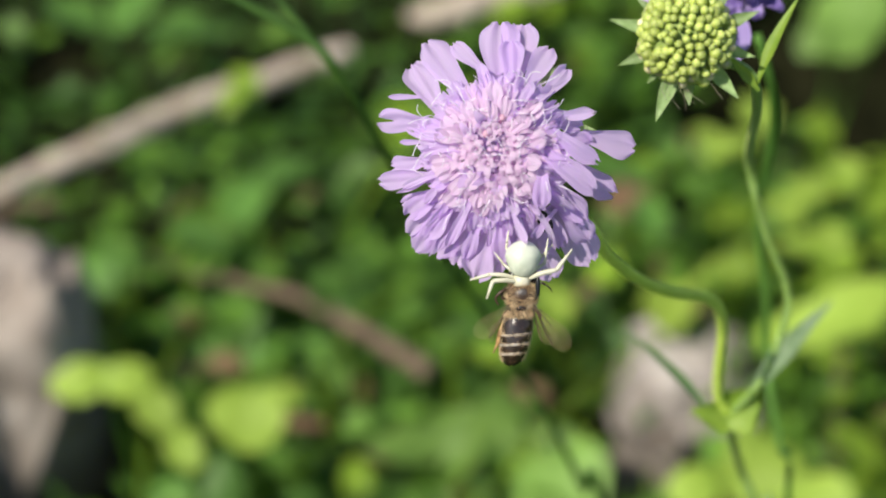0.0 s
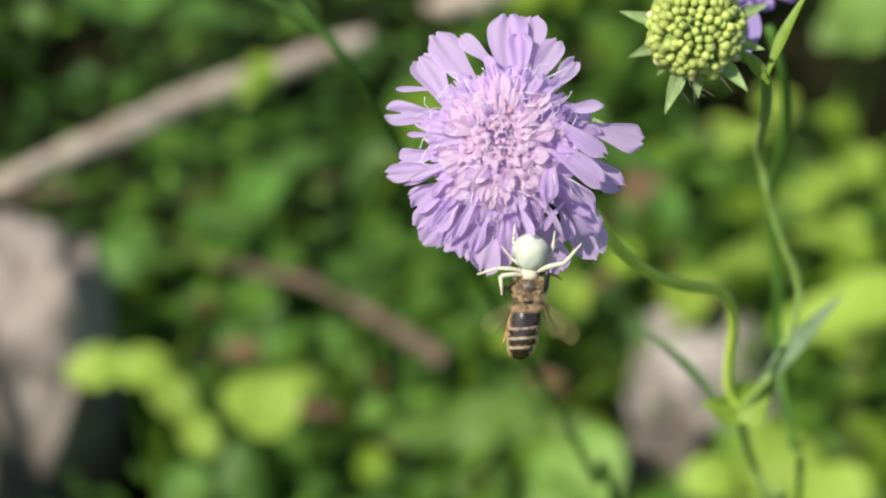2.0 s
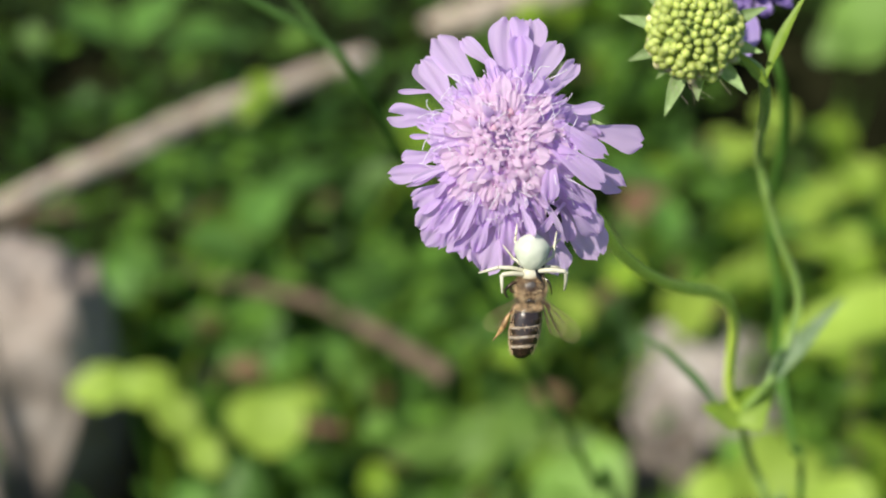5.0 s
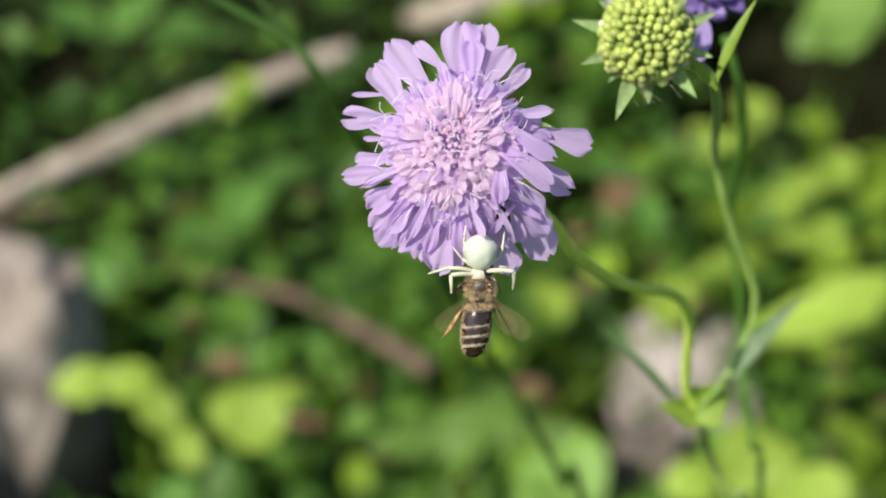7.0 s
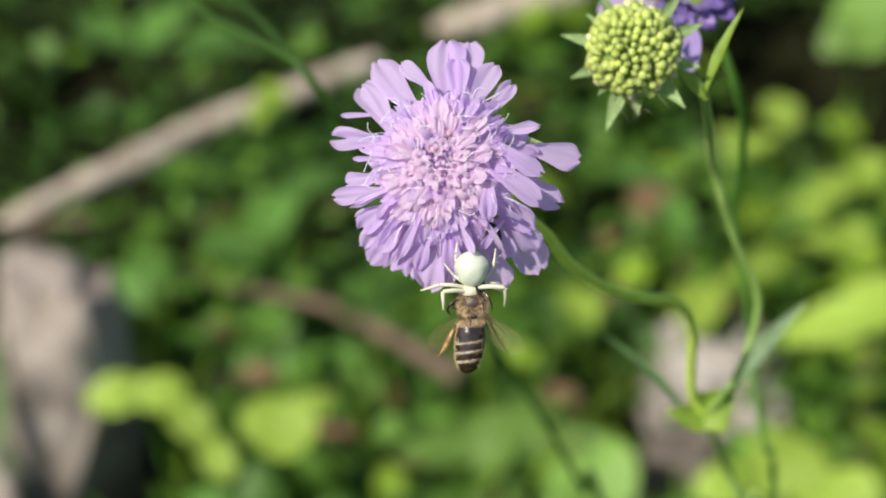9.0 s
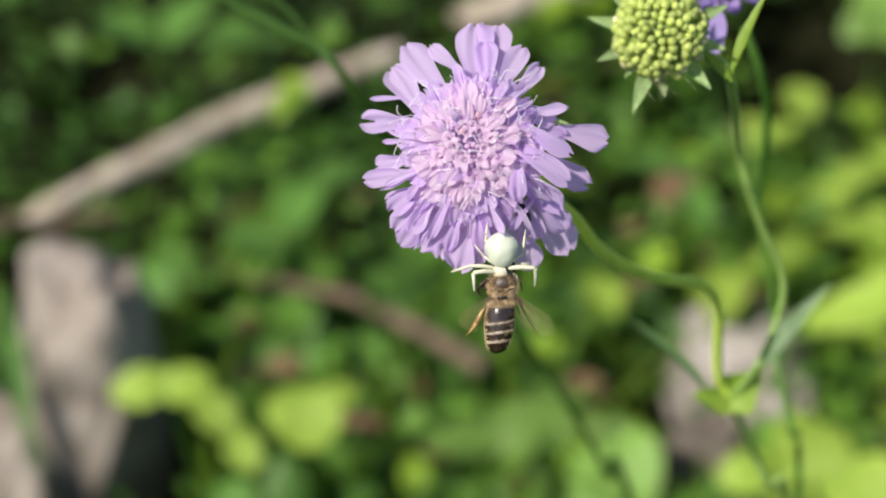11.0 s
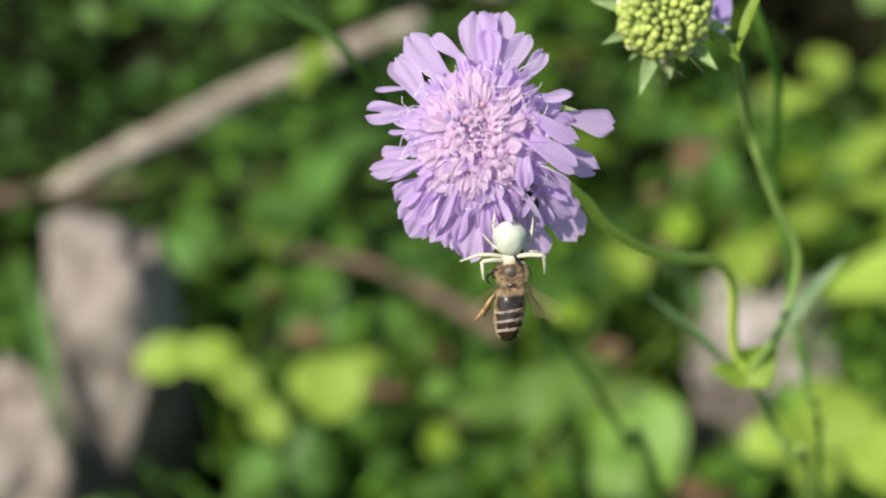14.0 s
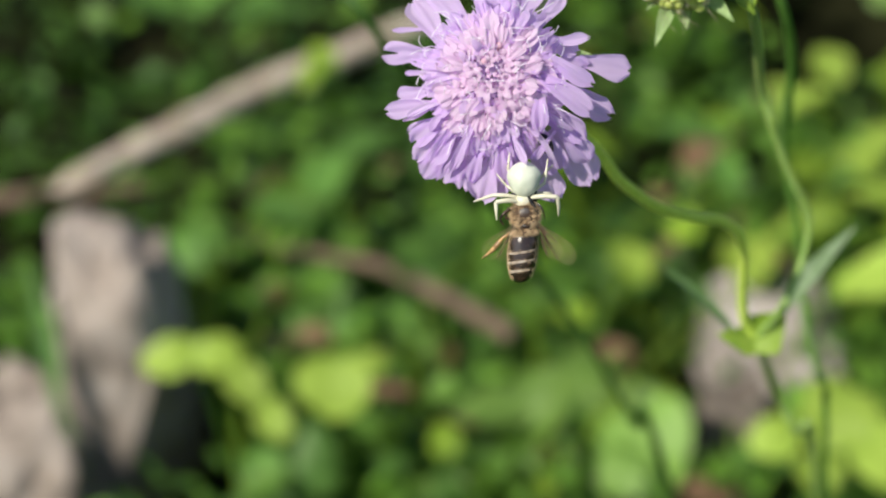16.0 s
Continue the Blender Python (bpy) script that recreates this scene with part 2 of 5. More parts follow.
def tube(points, radii, sides=8, n=None, bm=None, rough=0.0, seed=0):
    """A tapered tube along a smooth curve, closed at both ends."""
    bm = bm or bmesh.new()
    n = n or len(points) * 3
    path = smooth_path(points, n)
    up = Vector((0.13, 0.97, 0.2))
    rings = []
    for k, c in enumerate(path):
        d = (path[min(k + 1, n - 1)] - path[max(k - 1, 0)]).normalized()
        x = d.cross(up).normalized()
        y = d.cross(x)
        u = k / (n - 1) * (len(radii) - 1)
        i = min(int(u), len(radii) - 2) if len(radii) > 1 else 0
        r = radii[i] * (1 - u + i) + radii[min(i + 1, len(radii) - 1)] * (u - i)
        ring = []
        for s in range(sides):
            a = 2 * math.pi * s / sides
            q = r * (1 + rough * noise.noise(c / max(r, 1e-6) * 0.5 + Vector((math.cos(a), math.sin(a), seed))))
            ring.append(bm.verts.new(c + (x * math.cos(a) + y * math.sin(a)) * q))
        rings.append(ring)
    for a, b in zip(rings, rings[1:]):
        for s in range(sides):
            bm.faces.new((a[s], a[(s + 1) % sides], b[(s + 1) % sides], b[s]))
    bm.faces.new(rings[0][::-1])
    bm.faces.new(rings[-1])
    bmesh.ops.recalc_face_normals(bm, faces=bm.faces)
    return bm


def ball(centre, radii, m=None, bm=None, u=16, v=12):
    bm = bm or bmesh.new()
    mat = Matrix.Translation(centre) @ (m or Matrix()) @ Matrix.Diagonal((*radii, 1))
    bmesh.ops.create_uvsphere(bm, u_segments=u, v_segments=v, radius=1, matrix=mat)
    return bm


def frame_to(base, tip, outward):
    """A pose at base whose y runs to the tip and whose z turns towards outward."""
    y = (Vector(tip) - Vector(base)).normalized()
    z = Vector(outward)
    z = (z - y * z.dot(y)).normalized()
    x = y.cross(z)
    return Matrix.Translation(base) @ Matrix((x, y, z)).transposed().to_4x4()


def blade(length, width, bend=0.1, cup=0.1, claw=0.35, widest=0.7, notch=0.0, wave=0.06, point=0.0, seed=0, nx=6, ny=10, teeth=0.0, frill=0.0, ridge=0.0, blunt=0.04):
    """A petal or leaf along +y, facing +z: a claw that widens to a rounded, blunt, notched or pointed end."""
    r = random.Random(seed)
    ph = [r.uniform(0, 6.28) for _ in range(4)]
    bm = bmesh.new()
    rows = []
    for j in range(ny + 1):
        s = 1 - (1 - j / ny) ** 1.35
        if s < widest:
            q = s / widest
            p = claw + (1 - claw) * q * q * (3 - 2 * q)
        else:
            q = (s - widest) / (1 - widest)
            p = (1 - point) * math.sqrt(max(0.0, 1 - q * q)) + point * (1 - q) ** 0.9
        p = max(p, blunt)
        row = []
        for i in range(nx + 1):
            u = 2 * i / nx - 1
            cut = notch * length * max(0.0, (s - 0.55) / 0.45) * (0.5 + 0.5 * math.cos(u * math.pi * 1.6 + ph[0] * 0.15)) * (1 - abs(u) ** 3)
            end = max(0.0, (s - 0.5) / 0.5)
            y = length * s - cut + frill * length * end * (math.sin(u * 5.3 + ph[1]) * 0.6 + math.sin(u * 12 + ph[3]) * 0.6)
            edge = 1 + teeth * math.sin(s * 40 + ph[1])
            x = u * width / 2 * p * edge * (1 + 1.4 * frill * math.sin(s * 9 + ph[0] + (2 if u > 0 else 0)))
            x += 1.2 * frill * width * math.sin(s * 3.1 + ph[2]) * s
            z = bend * length * 4 * s * (1 - s)
            z += cup * width * (u * u - 0.3) * p
            z += wave * width * math.sin(s * 5 + u * 2.4 + ph[2]) * abs(u) * s
            z += 0.4 * wave * width * math.sin(u * 7 + ph[3]) * s
            z += ridge * width * math.cos(u * 7.5 + ph[0]) * min(1.0, 1.6 * (1 - s) + 0.35)
            row.append(bm.verts.new((x, y, z)))
        rows.append(row)
    for a, b in zip(rows, rows[1:]):
        for i in range(nx):
            bm.faces.new((a[i], a[i + 1], b[i + 1], b[i]))
    return bm


# ---- ground ----
HOLES = [(0.19, 1.155, 0.082, 0.115), (0.22, 1.05, 0.04, 0.03), (-0.20, 1.22, 0.06, 0.04), (-0.21, 1.07, 0.06, 0.02),
         (-0.137, 0.82, 0.020, 0.07), (-0.19, 0.80, 0.06, 0.06), (0.06, 0.86, 0.025, 0.04), (0.10, 0.83, 0.05, 0.04), (0.10, 1.05, 0.03, 0.03)]


def bare(x, y):
    k = 9.0
    for cx, cy, rx, ry in HOLES:
        k = min(k, ((x - cx) / rx) ** 2 + ((y - cy) / ry) ** 2)
    return k


def ground():
    line = [0.0]
    step = 0.03
    while line[-1] < 60:
        line.append(line[-1] + step)
        if line[-1] > 0.75:
            step *= 1.35
    line = [-v for v in reversed(line[1:])] + line
    bm = bmesh.new()
    grid = []
    for y in line:
        row = []
        for x in line:
            near = math.exp(-(x * x + y * y) / 4)
            z = near * (0.022 * noise.noise((x * 9, y * 9, 1)) + 0.012 * noise.noise((x * 31, y * 31, 4)) - 0.006)
            # pits added under the bare gaps to deepen their shade
            z -= 0.16 * max(0.0, 1 - bare(x, y + 1.0)) ** 0.5
            row.append(bm.verts.new((x, y + 1.0, z)))
        grid.append(row)
    for a, b in zip(grid, grid[1:]):
        for i in range(len(a) - 1):
            bm.faces.new((a[i], a[i + 1], b[i + 1], b[i]))
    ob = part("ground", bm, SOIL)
    tagged(ob, "soil coloured near black for shade under low green herbs", "ground", kind="structure")


ground()


# ---- undergrowth ----
def scatter(name, material, tries, area, heights, size, keep, label, seed):
    """Many small pointed leaves, each lifted on the ground's herbs, as one mesh."""
    r = random.Random(seed)
    stations = [(0.0, 0.05), (0.2, 0.75), (0.5, 1.0), (0.8, 0.62), (1.0, 0.03)]
    verts, faces = [], []
    for _ in range(tries):
        x, y = r.uniform(area[0], area[1]), r.uniform(area[2], area[3])
        if r.random() > keep(x, y):
            continue
        length = r.uniform(*size)
        width = length * r.uniform(0.35, 0.95)
        m = Matrix.Translation((x, y, r.uniform(*heights))) @ pose(0, 0, 0, r.gauss(12, 28), r.gauss(0, 26), r.uniform(0, 360))
        n = len(verts)
        for s, w in stations:
            for u in (-1, 0, 1):
                z = 0.12 * width * abs(u) - 0.35 * length * (s - 0.4) ** 2
                verts.append(m @ Vector((u * w * width / 2, (s - 0.5) * length, z)))
        for k in range(len(stations) - 1):
            for i in (0, 1):
                a = n + 3 * k + i
                faces.append((a, a + 1, a + 4, a + 3))
    data = bpy.data.meshes.new(name)
    data.from_pydata([tuple(v) for v in verts], [], faces)
    data.polygons.foreach_set("use_smooth", [True] * len(data.polygons))
    data.materials.append(material)
    tagged(new(name, data), label, "undergrowth", kind="stuff")


def dense(x, y):
    """How densely the herbs grow: a thick patch round the flower that thins out unevenly."""
    d = math.hypot(x / 0.80, (y - 1.2) / 0.80) + 0.28 * noise.noise((x * 3, y * 3, 2)) + 0.12 * noise.noise((x * 11, y * 11, 6))
    return max(0.0, min(1.0, (1 - d) * 2.6))


def meadow(x, y):
    return (1 - dense(x, y)) / (1 + 0.12 * (x * x + (y - 1) ** 2))


scatter("undergrowth", HERB, 74000, (-5, 5, -4, 7), (0.0, 0.12), (0.025, 0.07), meadow, "low green meadow herbs round the flower", 21)
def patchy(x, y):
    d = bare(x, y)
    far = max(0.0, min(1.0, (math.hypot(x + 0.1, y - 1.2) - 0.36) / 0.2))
    # pale herbs thinned at the back left, so the shade-dark leaves show
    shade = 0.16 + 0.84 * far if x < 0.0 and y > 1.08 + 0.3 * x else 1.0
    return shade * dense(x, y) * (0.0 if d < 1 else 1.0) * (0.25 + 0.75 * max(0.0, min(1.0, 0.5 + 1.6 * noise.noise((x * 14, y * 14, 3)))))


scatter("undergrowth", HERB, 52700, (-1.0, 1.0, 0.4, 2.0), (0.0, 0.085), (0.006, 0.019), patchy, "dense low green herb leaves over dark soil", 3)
scatter("undergrowth", SHADE_HERB, 28600, (-1.0, 1.0, 0.35, 2.0), (-0.02, 0.05), (0.006, 0.018), lambda x, y: 0.0 if bare(x, y) < 0.9 else 0.8 * dense(x, y),
        "small low herb leaves coloured dark green for shade", 5)


scatter("undergrowth", HERB, 130, (-0.11, 0.0, 0.76, 0.85), (0.01, 0.045), (0.010, 0.022), lambda x, y: 1.0, "soft green herb leaves in half shade", 31)
scatter("undergrowth", SHADE_HERB, 1500, (-0.13, 0.08, 0.74, 0.97), (0.0, 0.05), (0.008, 0.02), lambda x, y: 0.0 if bare(x, y) < 1 else 1.0, "soft herb leaves coloured dark green for half shade", 37)


def stalks(count, area, heights, seed):
    """Thin upright green stalks that lean and arch between the leaves, as one mesh."""
    r = random.Random(seed)
    bm = bmesh.new()
    for _ in range(count):
        x, y, h = r.uniform(area[0], area[1]), r.uniform(area[2], area[3]), r.uniform(*heights)
        lean = Vector((r.gauss(0, 0.25), r.gauss(-0.1, 0.2), 0)) * h
        side = Vector((r.gauss(0, 0.12), r.gauss(0, 0.1), 0)) * h
        foot = Vector((x, y, -0.01))
        tube([foot, foot + lean * 0.35 + side + Vector((0, 0, h * 0.55)), foot + lean + Vector((0, 0, h))], [0.0011, 0.0009, 0.0005], 5, 8, bm)
    data = bpy.data.meshes.new("undergrowth")
    bm.to_mesh(data)
    bm.free()
    data.materials.append(LIME_LOW)
    tagged(new("undergrowth", data), "thin pale green stalks between low herbs", "undergrowth", kind="stuff")


stalks(46, (-0.16, 0.05, 0.78, 1.0), (0.05, 0.13), 41)
stalks(26, (0.02, 0.2, 0.76, 1.0), (0.05, 0.11), 43)
scatter("leaf_litter", LITTER, 598, (-0.5, 0.5, 0.7, 1.6), (0.0, 0.06), (0.010, 0.03), patchy, "scattered dry brown leaves among herbs", 17)


# gathers brighter leaves in patches to the right, standing in for sunlight
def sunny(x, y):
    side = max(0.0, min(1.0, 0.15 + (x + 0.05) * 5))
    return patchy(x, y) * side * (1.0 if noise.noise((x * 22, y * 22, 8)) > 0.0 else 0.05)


scatter("undergrowth", LIME_LOW, 2160, (-0.3, 0.6, 0.75, 1.5), (0.05, 0.10), (0.018, 0.032), sunny, "herb leaves coloured bright yellow-green for sun", 11)


# ---- sticks and stones ----
def stick(label, points, radii, material, seed):
    """A dry stick: its shaft, a knot where a branch broke off, and a splintered end."""
    base = Vector(points[0])
    root = thing("fallen_stick", Matrix.Translation(base), label, "stick", "fallen sticks")
    p = [Vector(q) - base for q in points]
    part("shaft", tube(p, radii, 12, len(points) * 10, rough=0.35, seed=seed), material, root)
    path = smooth_path(p, 40)
    for k in (11, 25):
        d = (path[k + 1] - path[k - 1]).normalized()
        r = radii[len(radii) // 2]
        part("knot", tube([path[k] - d * r * 1.2, path[k], path[k] + d * r * 1.2], [r * 0.85, r * 1.14, r * 0.85], 10, 9, rough=0.3, seed=seed + k), material, root)
    d = (p[0] - p[1]).normalized()
    part("broken_end", tube([p[0] - d * radii[0], p[0] + d * radii[0] * 0.5, p[0] + d * radii[0] * 1.6 + Vector((0, 0, radii[0] * 0.5))], [radii[0] * 0.95, radii[0] * 0.75, radii[0] * 0.15], 8, 9, rough=0.5, seed=seed), material, root)


stick("pale dry broken stick lying across green herbs", [(-0.2061, 0.9307, 0.0950), (-0.1806, 0.9554, 0.0950), (-0.1491, 0.9846, 0.0950), (-0.1215, 1.0101, 0.0950), (-0.0939, 1.0298, 0.0950), (-0.0684, 1.0480, 0.0950), (-0.0451, 1.0646, 0.0950)],
      [0.0053, 0.0056, 0.0058, 0.0058, 0.0055, 0.0050, 0.0045], WOOD, 1)
stick("short pale dry stick among green herbs", [(-0.0082, 1.1058, 0.0900), (0.0208, 1.1219, 0.0900), (0.0623, 1.1418, 0.0900)], [0.007, 0.008, 0.006], WOOD, 2)
stick("thin curved brown twig lying among herbs", [(-0.1327, 0.9365, 0.0600), (-0.1098, 0.9172, 0.0650), (-0.0853, 0.9018, 0.0700), (-0.0588, 0.8830, 0.0750), (-0.0381, 0.8591, 0.0800), (-0.0232, 0.8440, 0.0800), (-0.0052, 0.8260, 0.0800)],
      [0.0016, 0.0020, 0.0024, 0.0030, 0.0034, 0.0036, 0.0038], TWIG, 3)
stick("dim brown twig lying on shaded soil", [(-0.2701, 1.0168, 0.0300), (-0.2254, 1.0227, 0.0300), (-0.1774, 1.0260, 0.0300)], [0.0045, 0.0045, 0.003], TWIG, 4)


def rock(centre, radii, turn, label, seed, lump=0.22, cuts=(), material=None):
    bm = bmesh.new()
    bmesh.ops.create_icosphere(bm, subdivisions=5, radius=1)
    for v in bm.verts:
        d = v.co.normalized()
        k = 1 + lump * noise.noise(d * 1.7 + Vector((seed, 0, 0))) + 0.10 * noise.noise(d * 4.5 + Vector((0, seed, 0))) + 0.03 * noise.noise(d * 15)
        q = Vector([math.copysign(abs(c) ** 0.74, c) for c in d]) * k
        v.co = Vector((q.x * radii[0], q.y * radii[1], q.z * radii[2]))
        for n, reach in cuts:
            n = Vector(n).normalized()
            over = v.co.dot(n) - reach
            if over > 0:
                v.co -= n * over * 0.92
    ob = part("stone", bm, material or STONE, None, "", pose(*centre, 0, 0, turn))
    return tagged(ob, label, "stone", "stones")


rock((-0.1735, 0.8475, 0.02), (0.0305, 0.034, 0.110), 0, "tall upright pinkish-grey stone half in shade", 2, 0.20,
     [((0.74, -0.56, -0.27), 0.017), ((1.0, -0.1, 0.04), 0.025)])
rock((-0.2138, 0.8194, 0.0900)[:2] + (0.0,), (0.030, 0.04, 0.062), -10, "pale tan stone beside a taller one", 5)
rock((0.1108, 0.8971, 0.0), (0.031, 0.034, 0.046), 12, "pale pinkish-grey rounded stone among leaves", 14, 0.2, material=PALE_STONE)
# added in front to stand for the pale stone's shaded foot
rock((0.0887, 0.8337, -0.015), (0.020, 0.024, 0.050), -8, "low stone coloured shade-dark brown among leaves", 12, material=SHADE_STONE)


# ---- leafy herbs behind the flower ----
def herb(leaves, material, label):
    """A low herb: each leaf on its own stalk from one root."""
    cx = sum(l[0][0] for l in leaves) / len(leaves)
    cy = sum(l[0][1] for l in leaves) / len(leaves)
    m = Matrix.Translation((cx, cy + 0.02, 0))
    root = thing("herb_plant", m, label, "herb", "low herbs")
    for centre, length, width, turn, tilt in leaves:
        seed = rng.randrange(9999)
        lm = Matrix.Translation(centre) @ pose(0, 0, 0, tilt, rng.uniform(-12, 12), turn) @ Matrix.Translation((0, -length / 2, 0))
        part("leaf", blade(length, width, 0.10, 0.10, 0.45, 0.45, 0.0, 0.05, 0.5, seed, 6, 10, 0.04), material, root, "", lm)
        foot = lm @ Vector((0, 0, 0))
        local = m.inverted()
        part("stalk", tube([local @ foot, local @ Vector((foot.x * 0.5 + cx * 0.5, foot.y * 0.5 + cy * 0.5 + 0.01, foot.z * 0.5)), Vector((0, 0, -0.01))], [0.0008, 0.001, 0.0012], 6, 8), MID, root)


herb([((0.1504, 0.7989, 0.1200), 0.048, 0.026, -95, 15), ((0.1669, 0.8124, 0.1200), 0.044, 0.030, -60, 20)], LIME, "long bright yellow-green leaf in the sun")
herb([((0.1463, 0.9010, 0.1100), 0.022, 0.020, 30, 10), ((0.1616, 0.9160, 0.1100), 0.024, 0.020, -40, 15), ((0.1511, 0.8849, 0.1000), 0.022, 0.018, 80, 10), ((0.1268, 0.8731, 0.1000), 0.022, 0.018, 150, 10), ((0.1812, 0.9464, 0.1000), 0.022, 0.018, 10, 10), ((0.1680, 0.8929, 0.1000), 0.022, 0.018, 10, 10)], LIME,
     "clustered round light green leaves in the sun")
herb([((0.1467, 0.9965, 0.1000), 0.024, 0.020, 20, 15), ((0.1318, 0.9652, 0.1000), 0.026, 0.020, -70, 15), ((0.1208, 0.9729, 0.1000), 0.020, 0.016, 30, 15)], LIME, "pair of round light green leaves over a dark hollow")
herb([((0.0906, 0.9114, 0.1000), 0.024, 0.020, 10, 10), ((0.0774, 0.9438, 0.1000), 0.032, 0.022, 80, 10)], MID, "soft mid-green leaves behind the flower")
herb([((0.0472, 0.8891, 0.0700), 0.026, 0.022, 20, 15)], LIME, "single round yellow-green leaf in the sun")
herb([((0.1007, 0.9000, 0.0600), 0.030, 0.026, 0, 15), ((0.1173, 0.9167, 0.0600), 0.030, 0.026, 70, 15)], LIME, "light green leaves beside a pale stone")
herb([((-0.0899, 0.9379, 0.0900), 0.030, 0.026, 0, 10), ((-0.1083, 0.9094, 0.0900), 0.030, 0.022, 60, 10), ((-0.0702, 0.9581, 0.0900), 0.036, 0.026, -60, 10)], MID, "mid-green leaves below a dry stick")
herb([((-0.1872, 1.1042, 0.0900), 0.035, 0.03, 60, 10), ((-0.1534, 1.1141, 0.0900), 0.04, 0.03, -30, 10), ((-0.1281, 1.0900, 0.0900), 0.035, 0.03, 100, 10)], MID, "mid-green leaves behind a dry stick")


def round_leaf(length, width, seed, point=0.0):
    """A broad toothed leaf along +y from its stalk, heart-shaped at the base, folded a little along its rib."""
    r = random.Random(seed)
    ph = [r.uniform(0, 6.28) for _ in range(3)]
    bm = bmesh.new()
    rings = []
    for j in range(1, 5):
        q = j / 4
        ring = []
        for k in range(30):
            a = 2 * math.pi * k / 30
            edge = 1 + 0.05 * math.sin(3 * a + ph[0]) + 0.025 * math.sin(15 * a + ph[1])
            x = width / 2 * math.sin(a) * edge * q * (1 - point * 0.5 * max(0.0, -math.cos(a)))
            y = length * (0.5 - 0.5 * math.cos(a) * edge * q) + 0.10 * length * q * math.exp(-(min(a, 6.283 - a) / 0.45) ** 2)
            z = 0.16 * abs(x) - 0.5 * (y - length * 0.45) ** 2 / length + 0.025 * length * math.sin(5 * a + ph[2]) * q
            ring.append(bm.verts.new((x, y, z)))
        rings.append(ring)
    c = bm.verts.new((0, length * 0.5, 0))
    for k in range(30):
        bm.faces.new((c, rings[0][k - 1], rings[0][k]))
        for a, b in zip(rings, rings[1:]):
            bm.faces.new((a[k - 1], b[k - 1], b[k], a[k]))
    bmesh.ops.recalc_face_normals(bm, faces=bm.faces)
    return bm


def lobed_leaf(lobes, seed):
    """A large leaf cut into lobes that spread from its stalk: (turn, length, half width in degrees)."""
    r = random.Random(seed)
    bm = bmesh.new()
    n, rings = 120, []
    for j in range(1, 7):
        q = j / 6
        ring = []
        for k in range(n):
            a = 360 * k / n
            reach = 0.010
            for turn, length, wide in lobes:
                d = (a - turn + 180) % 360 - 180
                reach = max(reach, length * math.exp(-abs(d / wide) ** 1.7))
            reach *= 1 + 0.05 * math.sin(radians(a) * 30)
            x, y = -math.sin(radians(a)) * reach * q, math.cos(radians(a)) * reach * q
            z = 0.05 * reach * math.cos(radians(a) * 8 + seed) * q - 0.9 * (reach * q) ** 2 + 0.004 * math.sin(x * 160 + seed) * q
            ring.append(bm.verts.new((x, y, z)))
        rings.append(ring)
    c = bm.verts.new((0, 0, 0))
    for k in range(n):
        bm.faces.new((c, rings[0][k - 1], rings[0][k]))
        for a, b in zip(rings, rings[1:]):
            bm.faces.new((a[k - 1], b[k - 1], b[k], a[k]))
    bmesh.ops.recalc_face_normals(bm, faces=bm.faces)
    return bm


def leaf_pose(centre, length, turn, face):
    """A leaf about its centre, in a plane that leans out by face degrees, turned in that plane."""
    return Matrix.Translation(centre) @ pose(0, 0, 0, face, 0, 0) @ pose(0, 0, 0, rng.uniform(-10, 10), rng.uniform(-10, 10), turn) @ Matrix.Translation((0, -length / 2, 0))


def stalk_to(root, m, foot):
    local = m.inverted() @ foot
    part("stalk", tube([local, Vector((local.x * 0.6, local.y * 0.6 + 0.006, local.z * 0.55)), Vector((0, 0, -0.01))], [0.0008, 0.001, 0.0012], 6, 8), MID, root)


def sprig(leaves, material, label):
    """A low herb with broad leaves, each on its own stalk from one root."""
    m = Matrix.Translation((sum(l[0][0] for l in leaves) / len(leaves), sum(l[0][1] for l in leaves) / len(leaves) + 0.02, 0))
    root = thing("herb_plant", m, label, "herb", "low herbs")
    for centre, length, width, turn, face in leaves:
        lm = leaf_pose(centre, length, turn, face)
        part("leaf", round_leaf(length, width, rng.randrange(9999), 0.25), material, root, "", lm)
        stalk_to(root, m, lm @ Vector((0, 0.1 * length, 0)))


def dead_leaf(centre, length, width, turn, face):
    ob = part("dead_leaf", round_leaf(length, width, rng.randrange(9999), 0.4), LITTER, None, "", leaf_pose(centre, length, turn, face))
    tagged(ob, "curled dry brown leaf among green herbs", "leaf", "dead leaves")


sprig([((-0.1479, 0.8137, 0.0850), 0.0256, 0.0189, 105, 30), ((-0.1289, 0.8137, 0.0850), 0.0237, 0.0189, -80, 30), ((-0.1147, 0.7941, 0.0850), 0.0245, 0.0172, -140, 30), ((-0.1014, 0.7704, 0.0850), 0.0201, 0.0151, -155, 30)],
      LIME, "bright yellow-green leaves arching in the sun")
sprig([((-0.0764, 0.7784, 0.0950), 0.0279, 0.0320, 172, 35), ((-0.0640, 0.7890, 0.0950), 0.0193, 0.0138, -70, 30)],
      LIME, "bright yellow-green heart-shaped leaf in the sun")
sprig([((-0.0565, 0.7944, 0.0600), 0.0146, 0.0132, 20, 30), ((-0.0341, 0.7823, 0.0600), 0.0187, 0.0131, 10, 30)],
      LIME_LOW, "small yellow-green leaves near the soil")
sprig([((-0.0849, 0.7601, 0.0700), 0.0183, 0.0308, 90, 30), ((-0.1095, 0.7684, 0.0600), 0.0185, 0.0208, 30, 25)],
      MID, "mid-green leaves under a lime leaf")
